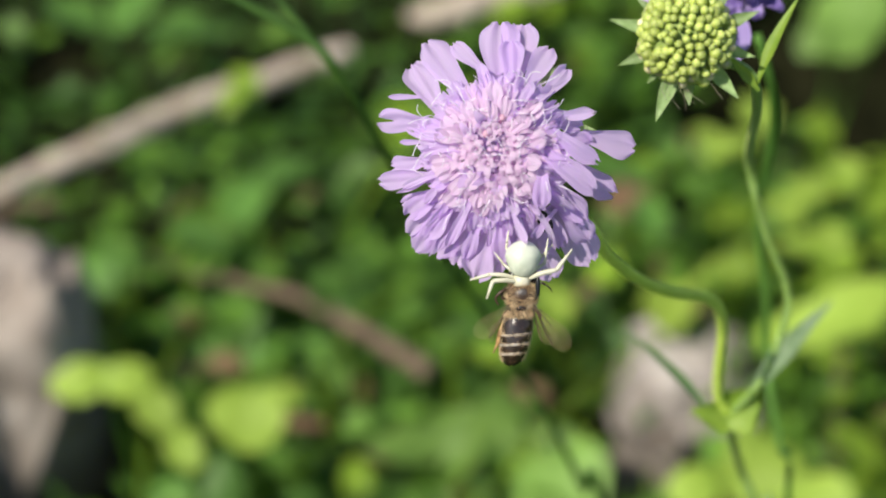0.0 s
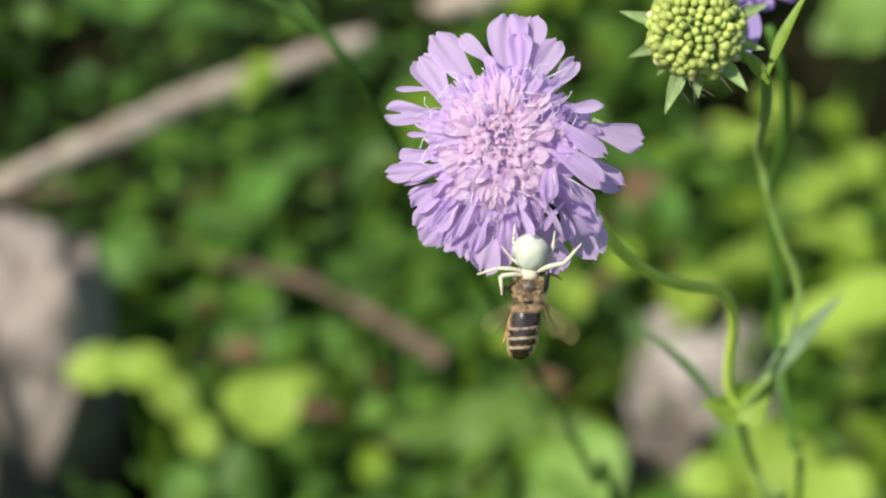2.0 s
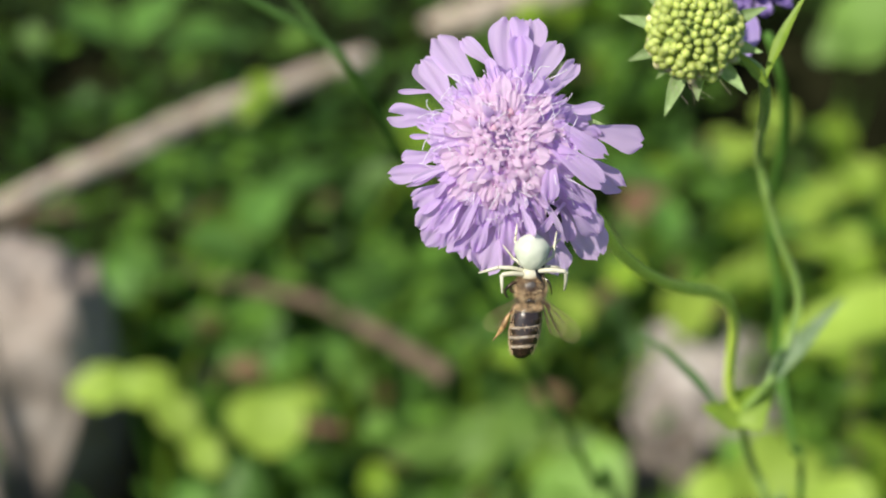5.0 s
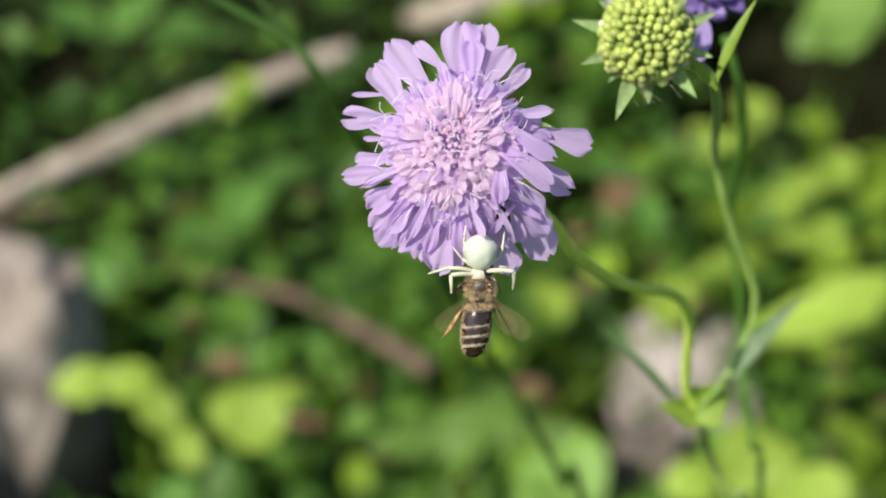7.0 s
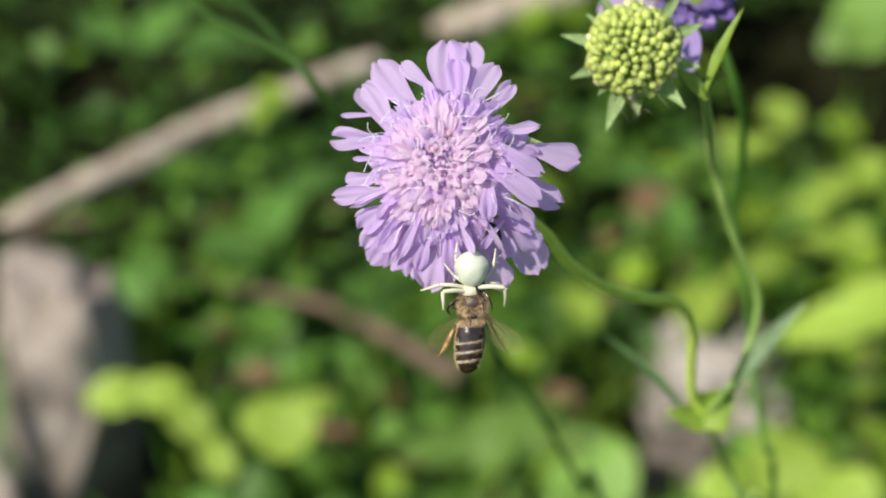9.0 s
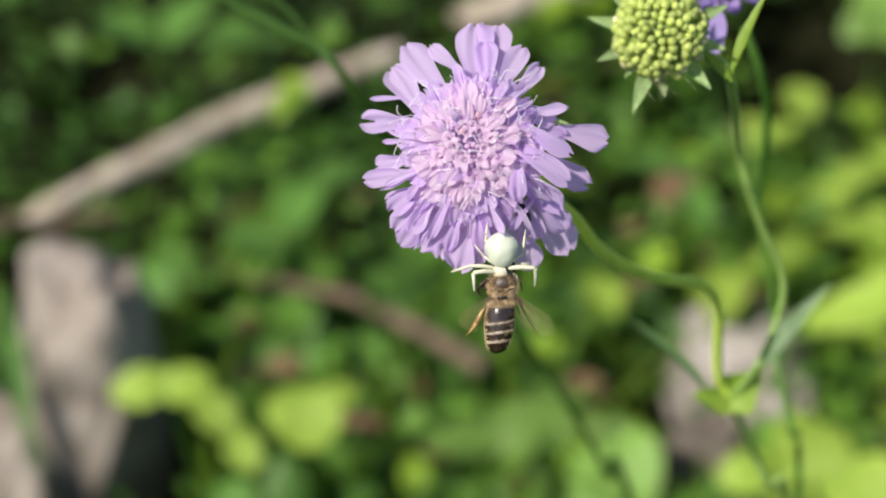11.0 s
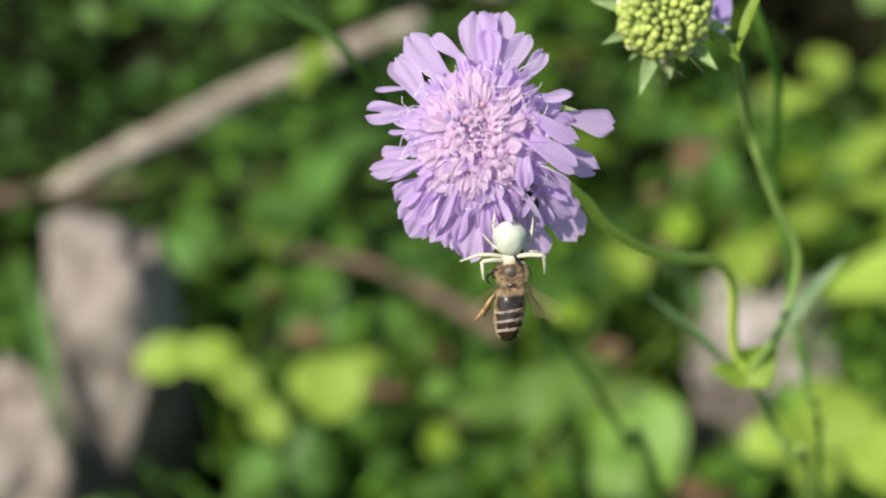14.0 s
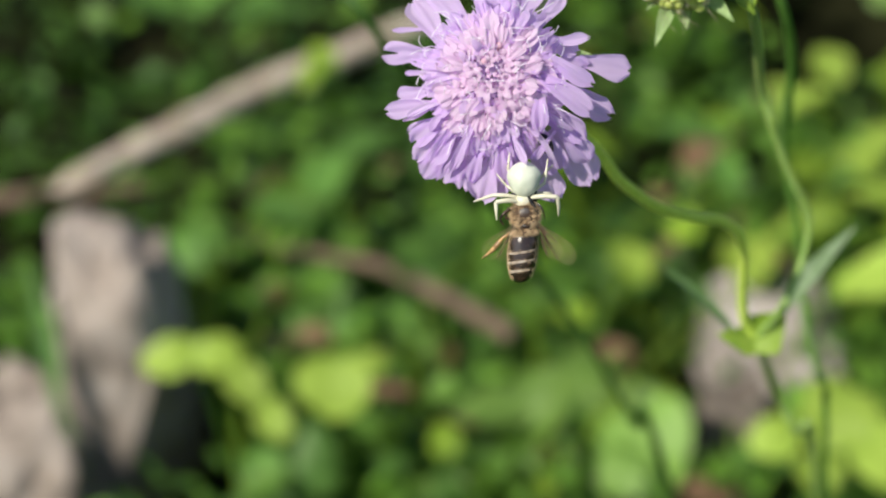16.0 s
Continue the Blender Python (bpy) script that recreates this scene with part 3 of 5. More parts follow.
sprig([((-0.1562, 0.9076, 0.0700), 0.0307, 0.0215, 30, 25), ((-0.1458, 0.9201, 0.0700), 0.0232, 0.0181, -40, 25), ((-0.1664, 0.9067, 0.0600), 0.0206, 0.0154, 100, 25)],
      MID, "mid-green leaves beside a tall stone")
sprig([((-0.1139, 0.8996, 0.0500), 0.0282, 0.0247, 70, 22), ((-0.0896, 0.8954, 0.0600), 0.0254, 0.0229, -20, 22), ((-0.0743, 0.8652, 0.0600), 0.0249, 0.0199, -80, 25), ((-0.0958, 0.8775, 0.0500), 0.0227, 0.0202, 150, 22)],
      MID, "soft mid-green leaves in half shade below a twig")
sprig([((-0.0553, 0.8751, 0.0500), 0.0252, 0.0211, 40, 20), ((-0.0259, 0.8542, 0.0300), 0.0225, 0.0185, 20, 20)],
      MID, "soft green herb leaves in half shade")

LOBED = Matrix.Translation((0.0251, 0.8368, 0))
lobed = thing("herb_plant", LOBED, "broad soft green lobed leaf on a low plant", "herb", "low herbs")
part("leaf", lobed_leaf([(114, 0.0588, 22), (146, 0.0471, 20), (176, 0.0282, 16), (206, 0.0588, 22), (240, 0.0447, 18)], 3), SOFT_LEAF, lobed, "", Matrix.Translation((0.0251, 0.8068, 0.0750)) @ pose(0, 0, 0, 26, 4, 0))
stalk_to(lobed, LOBED, Vector((0.0251, 0.8068, 0.0750)))
sprig([((0.0492, 0.7601, 0.0750), 0.0408, 0.0374, 195, 30), ((0.0388, 0.7468, 0.0700), 0.0247, 0.0225, 140, 28)],
      SOFT_LEAF, "light green leaf lobe beside a brown stone")
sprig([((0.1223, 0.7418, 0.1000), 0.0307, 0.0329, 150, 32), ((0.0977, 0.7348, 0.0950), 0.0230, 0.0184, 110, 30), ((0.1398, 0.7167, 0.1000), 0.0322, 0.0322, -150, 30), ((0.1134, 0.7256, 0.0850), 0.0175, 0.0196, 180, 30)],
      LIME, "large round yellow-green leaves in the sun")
sprig([((-0.0913, 0.9971, 0.1180), 0.0186, 0.0122, 40, 35), ((-0.0965, 0.9857, 0.1150), 0.0158, 0.0106, 150, 30)], LIME_LOW, "small green leaf crossing a dry stick")
sprig([((0.2018, 1.0851, 0.1000), 0.0419, 0.0475, 60, 28), ((0.1870, 1.0743, 0.0950), 0.0250, 0.0223, 120, 25)],
      SOFT_LEAF, "broad green leaves beyond a dark hollow")
dead_leaf((0.0105, 0.7829, 0.0400), 0.0283, 0.0236, 30, 15)
dead_leaf((0.0383, 0.8620, 0.0400), 0.0225, 0.0150, 60, 20)
dead_leaf((-0.1160, 0.8687, 0.0450), 0.0227, 0.0176, 20, 20)
dead_leaf((-0.0389, 0.8581, 0.0450), 0.0174, 0.0149, 80, 20)
dead_leaf((-0.0954, 0.8700, 0.0500), 0.0226, 0.0113, 80, 20)


def grass(points, radius, material, label):
    base = Vector(points[-1])
    bm = tube([Vector(p) - base for p in points], radius, 6, len(points) * 6)
    ob = part("grass_plant", bm, material, None, "", Matrix.Translation(base))
    return tagged(ob, label, "grass", "grass stems")


STALK = grass([(-0.0448, 0.4242, 0.4853), (-0.0404, 0.4228, 0.4831), (-0.0316, 0.4203, 0.4790), (-0.0250, 0.4181, 0.4754), (-0.0207, 0.4155, 0.4715), (-0.0149, 0.4185, 0.4580), (-0.0071, 0.4272, 0.4352), (0.0036, 0.4421, 0.4036), (0.0155, 0.4558, 0.3703), (0.0232, 0.4572, 0.3544), (0.0285, 0.4599, 0.3406), (0.0339, 0.4621, 0.3260), (0.0409, 0.4632, 0.3099), (0.0909, 0.5632, 0.0000)],
      [0.0009, 0.0010, 0.0010, 0.0009, 0.0013], SHADE_HERB, "long thin green stem leaning through the herbs")
STALK_SIDE = grass([(-0.0368, 0.4255, 0.4866), (-0.0314, 0.4229, 0.4826), (-0.0271, 0.4200, 0.4783), (-0.0239, 0.4174, 0.4744), (-0.0215, 0.4158, 0.4720)], [0.0005, 0.0006, 0.0005], SHADE_HERB, "side branch of a thin green stem")
BLADE = thing("grass_plant", Matrix.Translation((-0.1968, 0.8160, 0)), "dark green grass blade before a pale stone", "grass")
part("blade", blade(0.0652, 0.0098, 0.03, 0.25, 0.55, 0.35, 0, 0.03, 0.9, 5, 6, 12), GRASS, BLADE, "", frame_to((-0.1968, 0.8060, 0.0700), (-0.2039, 0.8290, 0.1306), (0.2, -1, 0.5)))
part("stalk", tube([Vector((0.0000, -0.0100, 0.0740)), Vector((0.006, -0.012, 0.03)), Vector((0, 0, -0.01))], [0.0022, 0.002, 0.002], 6, 8), GRASS, BLADE)
grass([(0.1765, 0.8769, 0.0687), (0.1692, 0.8413, 0.0529), (0.1665, 0.7960, 0.0406), (0.1710, 0.7744, 0.0000)], [0.0009, 0.0014, 0.0014, 0.0014], TWIG, "dry brown grass stem among leaves")

# ---- the scabious plant ----
FLOWER = Matrix.Translation((0.0085, 0.3007, 0.5270)) @ pose(0, 0, 0, 90 + TILT, 0, 0)
ROOT = Vector((0.095, 0.47, 0.0))
plant = thing("scabious_plant", Matrix.Translation(ROOT), "slender green scabious plant with a lilac flower and a seed head", "flower")


def mmv(p):
    return Vector(p) * MM


def world_tube(name, points, radii, material, label="", sides=10):
    return part(name, tube([Vector(p) - ROOT for p in points], radii, sides, len(points) * 5), material, plant, label)


FORK = Vector((0.0566, 0.3945, 0.4030))
NODE = Vector((0.0533, 0.3656, 0.4260))
FLOWER_STEM = world_tube("flower_stem", [(0.0101, 0.3071, 0.5192), (0.0174, 0.3160, 0.5083), (0.0227, 0.3222, 0.4988), (0.0264, 0.3263, 0.4902), (0.0323, 0.3338, 0.4800), (0.0389, 0.3424, 0.4713),
           (0.0450, 0.3511, 0.4641), (0.0482, 0.3548, 0.4589), (0.0499, 0.3585, 0.4512), (0.0502, 0.3621, 0.4407), (0.0509, 0.3648, 0.4314), NODE],
           [0.0008, 0.00088, 0.00096, 0.0010, 0.00090, 0.00088, 0.0009], STEM, "bent pale green stem")
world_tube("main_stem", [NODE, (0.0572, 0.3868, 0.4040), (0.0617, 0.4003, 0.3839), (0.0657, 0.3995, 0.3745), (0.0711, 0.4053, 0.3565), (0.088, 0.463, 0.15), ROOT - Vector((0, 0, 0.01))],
           [0.00095, 0.00090, 0.0010, 0.0013], STEM_DARK)
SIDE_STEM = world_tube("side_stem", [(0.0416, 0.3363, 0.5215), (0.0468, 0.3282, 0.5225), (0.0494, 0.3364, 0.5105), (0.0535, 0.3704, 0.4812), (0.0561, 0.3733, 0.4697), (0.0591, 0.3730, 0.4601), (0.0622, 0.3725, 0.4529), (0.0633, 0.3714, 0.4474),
           (0.0620, 0.3696, 0.4409), (0.0582, 0.3633, 0.4358), NODE], [0.0009, 0.00078, 0.00070, 0.00068, 0.0008], STEM_DARK)
world_tube("back_stem", [(0.0568, 0.3938, 0.4913), (0.0603, 0.3954, 0.4803), (0.0628, 0.4038, 0.4661), (0.0633, 0.4114, 0.4506), (0.0636, 0.4192, 0.4357), (0.0649, 0.4206, 0.4247), (0.0672, 0.4213, 0.4124), (0.0682, 0.4217, 0.3999), (0.0690, 0.4160, 0.3919), (0.0710, 0.4091, 0.3819), (0.0723, 0.4006, 0.3698), (0.085, 0.47, 0.15), ROOT], [0.0008, 0.0009, 0.0008, 0.0007, 0.0008], MID)


def fuzz(owner, count, length, material, seed):
    """Fine hairs standing off a stem."""
    r = random.Random(seed)
    mesh = owner.data
    verts, faces = [], []
    for _ in range(count):
        f = mesh.polygons[r.randrange(len(mesh.polygons))]
        q = [mesh.vertices[i].co for i in f.vertices]
        p = q[0].lerp(q[1], r.random()).lerp(q[-1].lerp(q[-2], r.random()), r.random())
        g = (f.normal + Vector((r.gauss(0, 0.35), r.gauss(0, 0.35), r.gauss(0, 0.35)))).normalized()
        w = g.cross(Vector((r.gauss(0, 1), r.gauss(0, 1), r.gauss(0, 1)))).normalized() * 0.018 * MM
        n = len(verts)
        verts += [tuple(p + w), tuple(p - w), tuple(p + g * length * r.uniform(0.5, 1.2))]
        faces.append((n, n + 1, n + 2))
    data = bpy.data.meshes.new("fuzz")
    data.from_pydata(verts, [], faces)
    data.materials.append(material)
    ob = part("fuzz", data, None, owner, "fine pale hairs", PLACED[owner])
    tagged(ob, kind="stuff")


fuzz(FLOWER_STEM, 5200, 0.45 * MM, FUZZ, 14)
fuzz(SIDE_STEM, 2600, 0.35 * MM, FUZZ, 15)


def plant_leaf(base, tip, width, material, label, seed, bend=0.06, outward=(0, -0.8, 0.6)):
    b, t = Vector(base), Vector(tip)
    part("stem_leaf", blade((t - b).length, width, bend, 0.22, 0.3, 0.45, 0, 0.04, 0.8, seed, 6, 12), material, plant, label, frame_to(b, t, outward))


plant_leaf((0.0561, 0.3668, 0.4278), (0.0756, 0.3932, 0.4326), 0.0047, STEM_LEAF, "narrow grey-green leaf", 3, 0.03, (-0.5, -0.6, 0.6))
plant_leaf((0.0514, 0.3665, 0.4233), (0.0355, 0.3957, 0.4233), 0.0036, SHADE_LEAF, "narrow dark green leaf", 4, 0.03, (0.5, -0.2, 0.8))
plant_leaf((0.0511, 0.3640, 0.4250), (0.0586, 0.3654, 0.4323), 0.0095, FRESH_LEAF, "small young yellow-green leaf", 5, 0.05)
plant_leaf((0.0557, 0.3650, 0.4252), (0.0458, 0.3633, 0.4293), 0.0060, FRESH_LEAF, "small young yellow-green leaf", 6, 0.05)
plant_leaf((0.0477, 0.3273, 0.5212), (0.0539, 0.3338, 0.5328), 0.0024, FRESH_LEAF, "narrow green bract leaf", 7, 0.04, (-0.7, -0.5, 0.4))
plant_leaf((0.0480, 0.3262, 0.5209), (0.0433, 0.3285, 0.5257), 0.0017, FRESH_LEAF, "small young green leaf", 8, 0.04)

# the flower head: a dome of small florets in a ring of large ray petals
CEN = Vector((-1.45, -0.48, 0.00))


def dome(r):
    return 9.0 * (1 - (r / 15.5) ** 2)


head = part("flower_head", ball(mmv((CEN.x, CEN.y, -1)), (9.8 * MM, 9.8 * MM, 7.6 * MM), u=20, v=14), FLORET, plant, "lilac-pink flower head", FLOWER)


def ray(base, tip, width, bend=0.08, notch=0.05, tilt=(0, 0), cup=0.12, material=PETAL, claw=0.4, ragged=(0.025, 0.06)):
    b, t = mmv(base), mmv(tip)
    cup *= rng.uniform(0.3, 1.5)
    n = Vector((tilt[0], tilt[1], 1))
    bm = blade((t - b).length, width * MM, bend, cup, claw, 0.78, notch, 0.14, 0.0, rng.randrange(9999), 12, 14, 0.0, rng.uniform(*ragged), 0.007, 0.42)
    part("petal", bm, material, head, "", FLOWER @ frame_to(b, t, n))


UPPER = [
    ((-0.47, 7.60, 3.00), (-0.34, 18.38, 1.00), 5.6, 0.05, 0.06), ((0.88, 7.60, 3.00), (2.89, 17.99, 0.00), 5.0, 0.06, 0.02), ((-4.69, 6.78, 3.50), (-11.23, 15.17, 1.00), 4.4, 0.05, 0.0),
    ((-8.43, 4.42, 3.00), (-13.01, 12.04, 0.00), 4.2, 0.06, 0.0), ((-2.63, 10.51, 3.50), (-7.24, 14.73, 2.50), 2.3, 0.10, 0.0), ((2.45, 7.14, 4.00), (6.90, 14.45, 2.00), 3.3, 0.08, 0.05),
    ((4.83, 5.95, 4.00), (9.32, 11.50, 3.00), 2.4, 0.06, 0.08), ((1.08, 7.91, 4.50), (1.12, 15.17, 3.00), 3.4, 0.10, 0.0)]
LEFT = [
    ((-10.43, 7.11, 2.00), (-16.44, 7.17, 1.00), 0.8, 0.04, 0.0), ((-10.02, 3.22, 3.00), (-18.09, 3.91, 2.00), 3.4, 0.10, 0.32), ((-10.02, 0.68, 3.00), (-14.76, 0.76, 1.00), 0.8, 0.03, 0.0),
    ((-10.42, -1.95, 3.00), (-16.04, -2.92, 1.00), 2.8, 0.08, 0.08), ((-9.23, -3.96, 3.50), (-17.93, -4.87, 2.00), 2.6, 0.10, 0.05), ((-7.24, -6.75, 4.00), (-13.62, -12.54, 2.00), 3.5, 0.10, 0.03),
    ((-7.24, -8.34, 4.00), (-12.59, -14.93, 1.00), 3.5, 0.10, 0.0), ((-9.23, -5.96, 4.00), (-14.58, -8.06, 2.00), 1.6, 0.10, 0.05)]
LOWER = [
    ((-6.04, -9.12, 3.00), (-9.47, -15.89, 2.00), 4.0, 0.10, 0.05), ((-4.45, -9.91, 3.00), (-6.84, -17.00, 2.50), 3.4, 0.08, 0.04), ((-1.83, -11.51, 3.50), (-4.22, -18.74, 4.00), 3.8, 0.10, 0.02),
    ((-0.87, -11.11, 3.00), (-1.48, -18.28, 2.00), 3.0, 0.08, 0.0), ((4.71, -7.92, 3.00), (8.17, -14.69, 0.50), 4.0, 0.06, 0.05), ((6.65, -6.75, 4.00), (12.63, -13.49, 1.00), 3.8, 0.06, 0.04), ((4.01, -11.00, -1.00), (7.40, -19.00, -2.00), 4.6, 0.05, 0.02), ((6.90, -8.00, -1.50), (13.20, -16.40, -2.50), 5.6, 0.05, 0.0),
    ((1.04, -7.19, 6.00), (1.33, -13.66, 4.00), 2.5, 0.12, 0.1), ((3.01, -6.79, 6.00), (3.72, -13.10, 4.00), 2.2, 0.12, 0.1), ((-5.50, -9.94, 5.00), (-9.23, -14.53, 4.00), 1.2, 0.12, 0.0),
    ((0.75, -10.70, 2.00), (2.38, -17.49, 1.00), 4.0, 0.05, 0.0), ((-3.29, -9.54, 5.00), (-5.50, -16.04, 4.50), 2.2, 0.14, 0.1), ((-6.85, -7.33, 5.00), (-11.05, -13.10, 4.50), 2.4, 0.14, 0.12),
    ((-0.52, -9.54, 5.00), (-0.10, -16.52, 4.00), 2.4, 0.14, 0.1), ((-8.03, -5.56, 4.00), (-14.00, -9.91, 3.00), 2.6, 0.12, 0.1)]
RIGHT = [
    ((5.86, -3.97, 4.00), (11.54, -10.71, 3.20), 4.2, 0.06, 0.03), ((8.73, -2.32, 2.00), (15.98, -6.69, 1.20), 4.3, 0.06, 0.05), ((4.16, 0.27, 7.00), (13.08, -6.41, 6.70), 3.8, 0.06, 0.06),
    ((11.19, 1.72, 1.00), (18.93, -0.25, 0.20), 4.8, 0.05, 0.02), ((5.36, 2.89, 6.50), (13.30, -2.44, 5.70), 3.0, 0.08, 0.03), ((5.86, 4.13, 4.00), (12.96, 4.72, 4.70), 2.0, 0.05, 0.0),
    ((5.50, -2.49, 7.00), (4.90, -8.96, 8.20), 3.0, 0.16, 0.12), ((5.50, 5.61, 3.00), (11.12, 2.46, 2.20), 3.4, 0.06, 0.05), ((6.74, 1.68, 2.00), (12.77, 0.51, 1.20), 3.4, 0.06, 0.05),
    ((7.38, -8.76, 5.50), (3.88, -13.04, 8.20), 1.4, -0.25, 0.0), ((1.20, -9.40, 7.50), (2.85, -13.60, 11.40), 1.4, 0.06, 0.0)]
for base, tip, width, bend, notch in UPPER + LEFT:
    ray(base, Vector(base).lerp(Vector(tip), 0.96), width * 1.06, bend, notch, ragged=(0.012, 0.032))
for base, tip, width, bend, notch in LOWER:
    ray(base, Vector(base).lerp(Vector(tip), 0.96), width * (1.22 if width > 2.3 and base[0] < 2 else 1.0), bend, notch)
for base, tip, width, bend, notch in RIGHT:
    ray(base, Vector(base).lerp(Vector(tip), 0.97), width * 0.88, bend, notch)
# long narrow florets that curl out over the lower petals
for k in range(16):
    a = radians(196 + 9.2 * k + rng.uniform(-4, 4))
    d = Vector((math.cos(a), math.sin(a), 0))
    r0, r1 = rng.uniform(6.0, 8.0), rng.uniform(12.0, 15.2)
    side = Vector((-d.y, d.x, 0)) * rng.uniform(-1.8, 1.8)
    b = CEN + d * r0 + Vector((0, 0, dome(r0) - 0.6))
    t = CEN + d * r1 + side + Vector((0, 0, rng.uniform(4.6, 6.2)))
    ray(b, t, rng.uniform(0.8, 1.5), rng.uniform(0.02, 0.16), 0.0, (d.x * 0.3 + rng.gauss(0, 0.4), d.y * 0.3 + rng.gauss(0, 0.4)), 0.3, FLORET, 0.5)
# shorter petals that fill the ring between the large ones
for k in range(35):
    a = k * 2.399963 + 0.3
    r0, r1 = rng.uniform(5.0, 7.5), rng.uniform(9.0, 12.6)
    d = Vector((math.cos(a), math.sin(a) * 1.05, 0))
    slim = not 2.6 < a % 6.2832 < 5.2
    if slim:
        r0, r1 = rng.uniform(5.0, 6.5), rng.uniform(8.0, 10.6)
    side = Vector((-d.y, d.x, 0)) * rng.uniform(-2.4, 2.4)
    b = CEN + d * r0 + Vector((0, 0, dome(r0) - (1.4 if slim else 2.0)))
    t = CEN + d * r1 + side + Vector((0, 0, dome(r1) - 0.4 + rng.uniform(-0.8, 2.0)))
    ray(b, t, rng.uniform(0.7, 1.5), rng.uniform(0.05, 0.25), rng.choice((0, 0.08, 0.2)), (d.x * 0.6, d.y * 0.6), 0.12, FLORET if k % 3 else PETAL)


def floret_mesh(name, material, seed, lobe=1.25, long=4.0, one_sided=0.0, spread=0.75):
    """A slender tube that opens into five narrow curling lobes, the outer one longest."""
    r = random.Random(seed)
    bm = tube([Vector((0, 0, 0)), Vector((0, 0, long * 0.5 * MM)), Vector((0, 0, long * 0.8 * MM))], [0.22 * MM, 0.3 * MM, 0.48 * MM], 8, 5)
    for k in range(5):
        a = 2 * math.pi * k / 5 + r.uniform(-0.2, 0.2)
        size = lobe * (1 + one_sided * max(0.0, math.cos(a))) * r.uniform(0.8, 1.2)
        w = lobe * r.uniform(0.36, 0.54) * (1 + 0.25 * one_sided * max(0.0, math.cos(a)))
        out = spread * r.uniform(0.6, 1.3)
        d, side = Vector((math.cos(a), math.sin(a), 0)), Vector((-math.sin(a), math.cos(a), 0))
        rows = []
        for j in range(6):
            q = j / 5
            lean = out * (0.35 + 1.5 * q * q)
            c = d * (0.42 + size * q * math.sin(min(lean, 2.2))) + Vector((0, 0, long * 0.78 + size * q * math.cos(min(lean, 2.2))))
            p = w * (0.55, 0.62, 0.85, 1.0, 0.86, 0.32)[j]
            rows.append([bm.verts.new((c + side * p * u + Vector((0, 0, 0.22 * p * u * u)) + d * -0.2 * p * u * u) * MM) for u in (-1, 0, 1)])
        for x, y in zip(rows, rows[1:]):
            for i in (0, 1):
                bm.faces.new((x[i], x[i + 1], y[i + 1], y[i]))
    return shared(name, bm, material)


FLORETS = [floret_mesh("floret", HEART, s, 1.25 + 0.1 * s, 4.0, 0.7, 0.65) for s in range(4)]
MIDDLE = [floret_mesh("floret", FLORET if s % 2 else HEART, 20 + s, 1.15 + 0.1 * s, 4.0, 1.2, 0.7) for s in range(5)]


def closed_floret(material, seed):
    """An unopened floret: a short tube under a rounded, creased bud."""
    r = random.Random(seed)
    bm = tube([Vector((0, 0, 0)), Vector((0, 0, 1.6 * MM)), Vector((0, 0, 3.2 * MM))], [0.25 * MM, 0.32 * MM, 0.5 * MM], 8, 5)
    top = ball((0, 0, 3.5 * MM), (0.74 * MM, 0.70 * MM, 0.78 * MM), None, None, 16, 10)
    for v in top.verts:
        d = (v.co - Vector((0, 0, 3.5 * MM)))
        a = math.atan2(d.y, d.x)
        k = 1 - 0.22 * max(0.0, math.cos(a * 2 + seed)) ** 3 * max(0.0, d.z / MM + 0.2)
        v.co.x, v.co.y = v.co.x * k, v.co.y * k
    data = bpy.data.meshes.new("tmp")
    top.to_mesh(data)
    top.free()
    bm.from_mesh(data)
    bpy.data.meshes.remove(data)
    return shared("floret_bud", bm, material)


CLOSED = [closed_floret(m, 9 + k) for k, m in enumerate((BUD_PINK, HEART, HEART))]


def stamen_mesh(seed):
    r = random.Random(seed)
    pts = [Vector((0, 0, 0)), Vector((r.uniform(-0.4, 0.4), 0.2, 2.2)), Vector((r.uniform(-0.9, 0.9), 0.9, 4.0)), Vector((r.uniform(-1.4, 1.4), 2.0, 4.7 + r.uniform(-0.6, 0.5)))]
    bm = tube([p * MM for p in pts], [0.088 * MM, 0.06 * MM], 5, 9)
    ball(pts[-1] * MM, (0.17 * MM, 0.08 * MM, 0.07 * MM), pose(0, 0, 0, 0, r.uniform(-40, 40), r.uniform(0, 180)), bm, 6, 5)
    return shared("stamen", bm, FILAMENT)


STAMENS = [stamen_mesh(s) for s in range(6)]


def on_dome(a, r, sink):
    d = Vector((math.cos(a), math.sin(a), 0))
    p = CEN + d * r + Vector((0, 0, dome(r) - sink))
    up = (d * (r / 15.5) * 1.15 + Vector((0, 0, 1))).normalized()
    x = Vector((d.x, d.y, 0))
    x = (x - up * x.dot(up)).normalized()
    return Matrix.Translation(p * MM) @ Matrix((x, up.cross(x), up)).transposed().to_4x4()


for k in range(62):
    a, r = k * 2.399963, 0.54 * math.sqrt(k + 0.4)
    size = 0.52 + 0.33 * r / 8
    m = on_dome(a, r, 4.0 * size - 0.4) @ pose(0, 0, 0, rng.gauss(0, 14), rng.gauss(0, 14), rng.gauss(0, 34)) @ Matrix.Scale(size * rng.uniform(0.85, 1.15), 4)
    mesh = rng.choice(CLOSED) if rng.random() < max(0.04, 0.85 - r / 3.4) else rng.choice(FLORETS if r < 3.0 else MIDDLE)
    part("floret", mesh, None, head, "", FLOWER @ m)
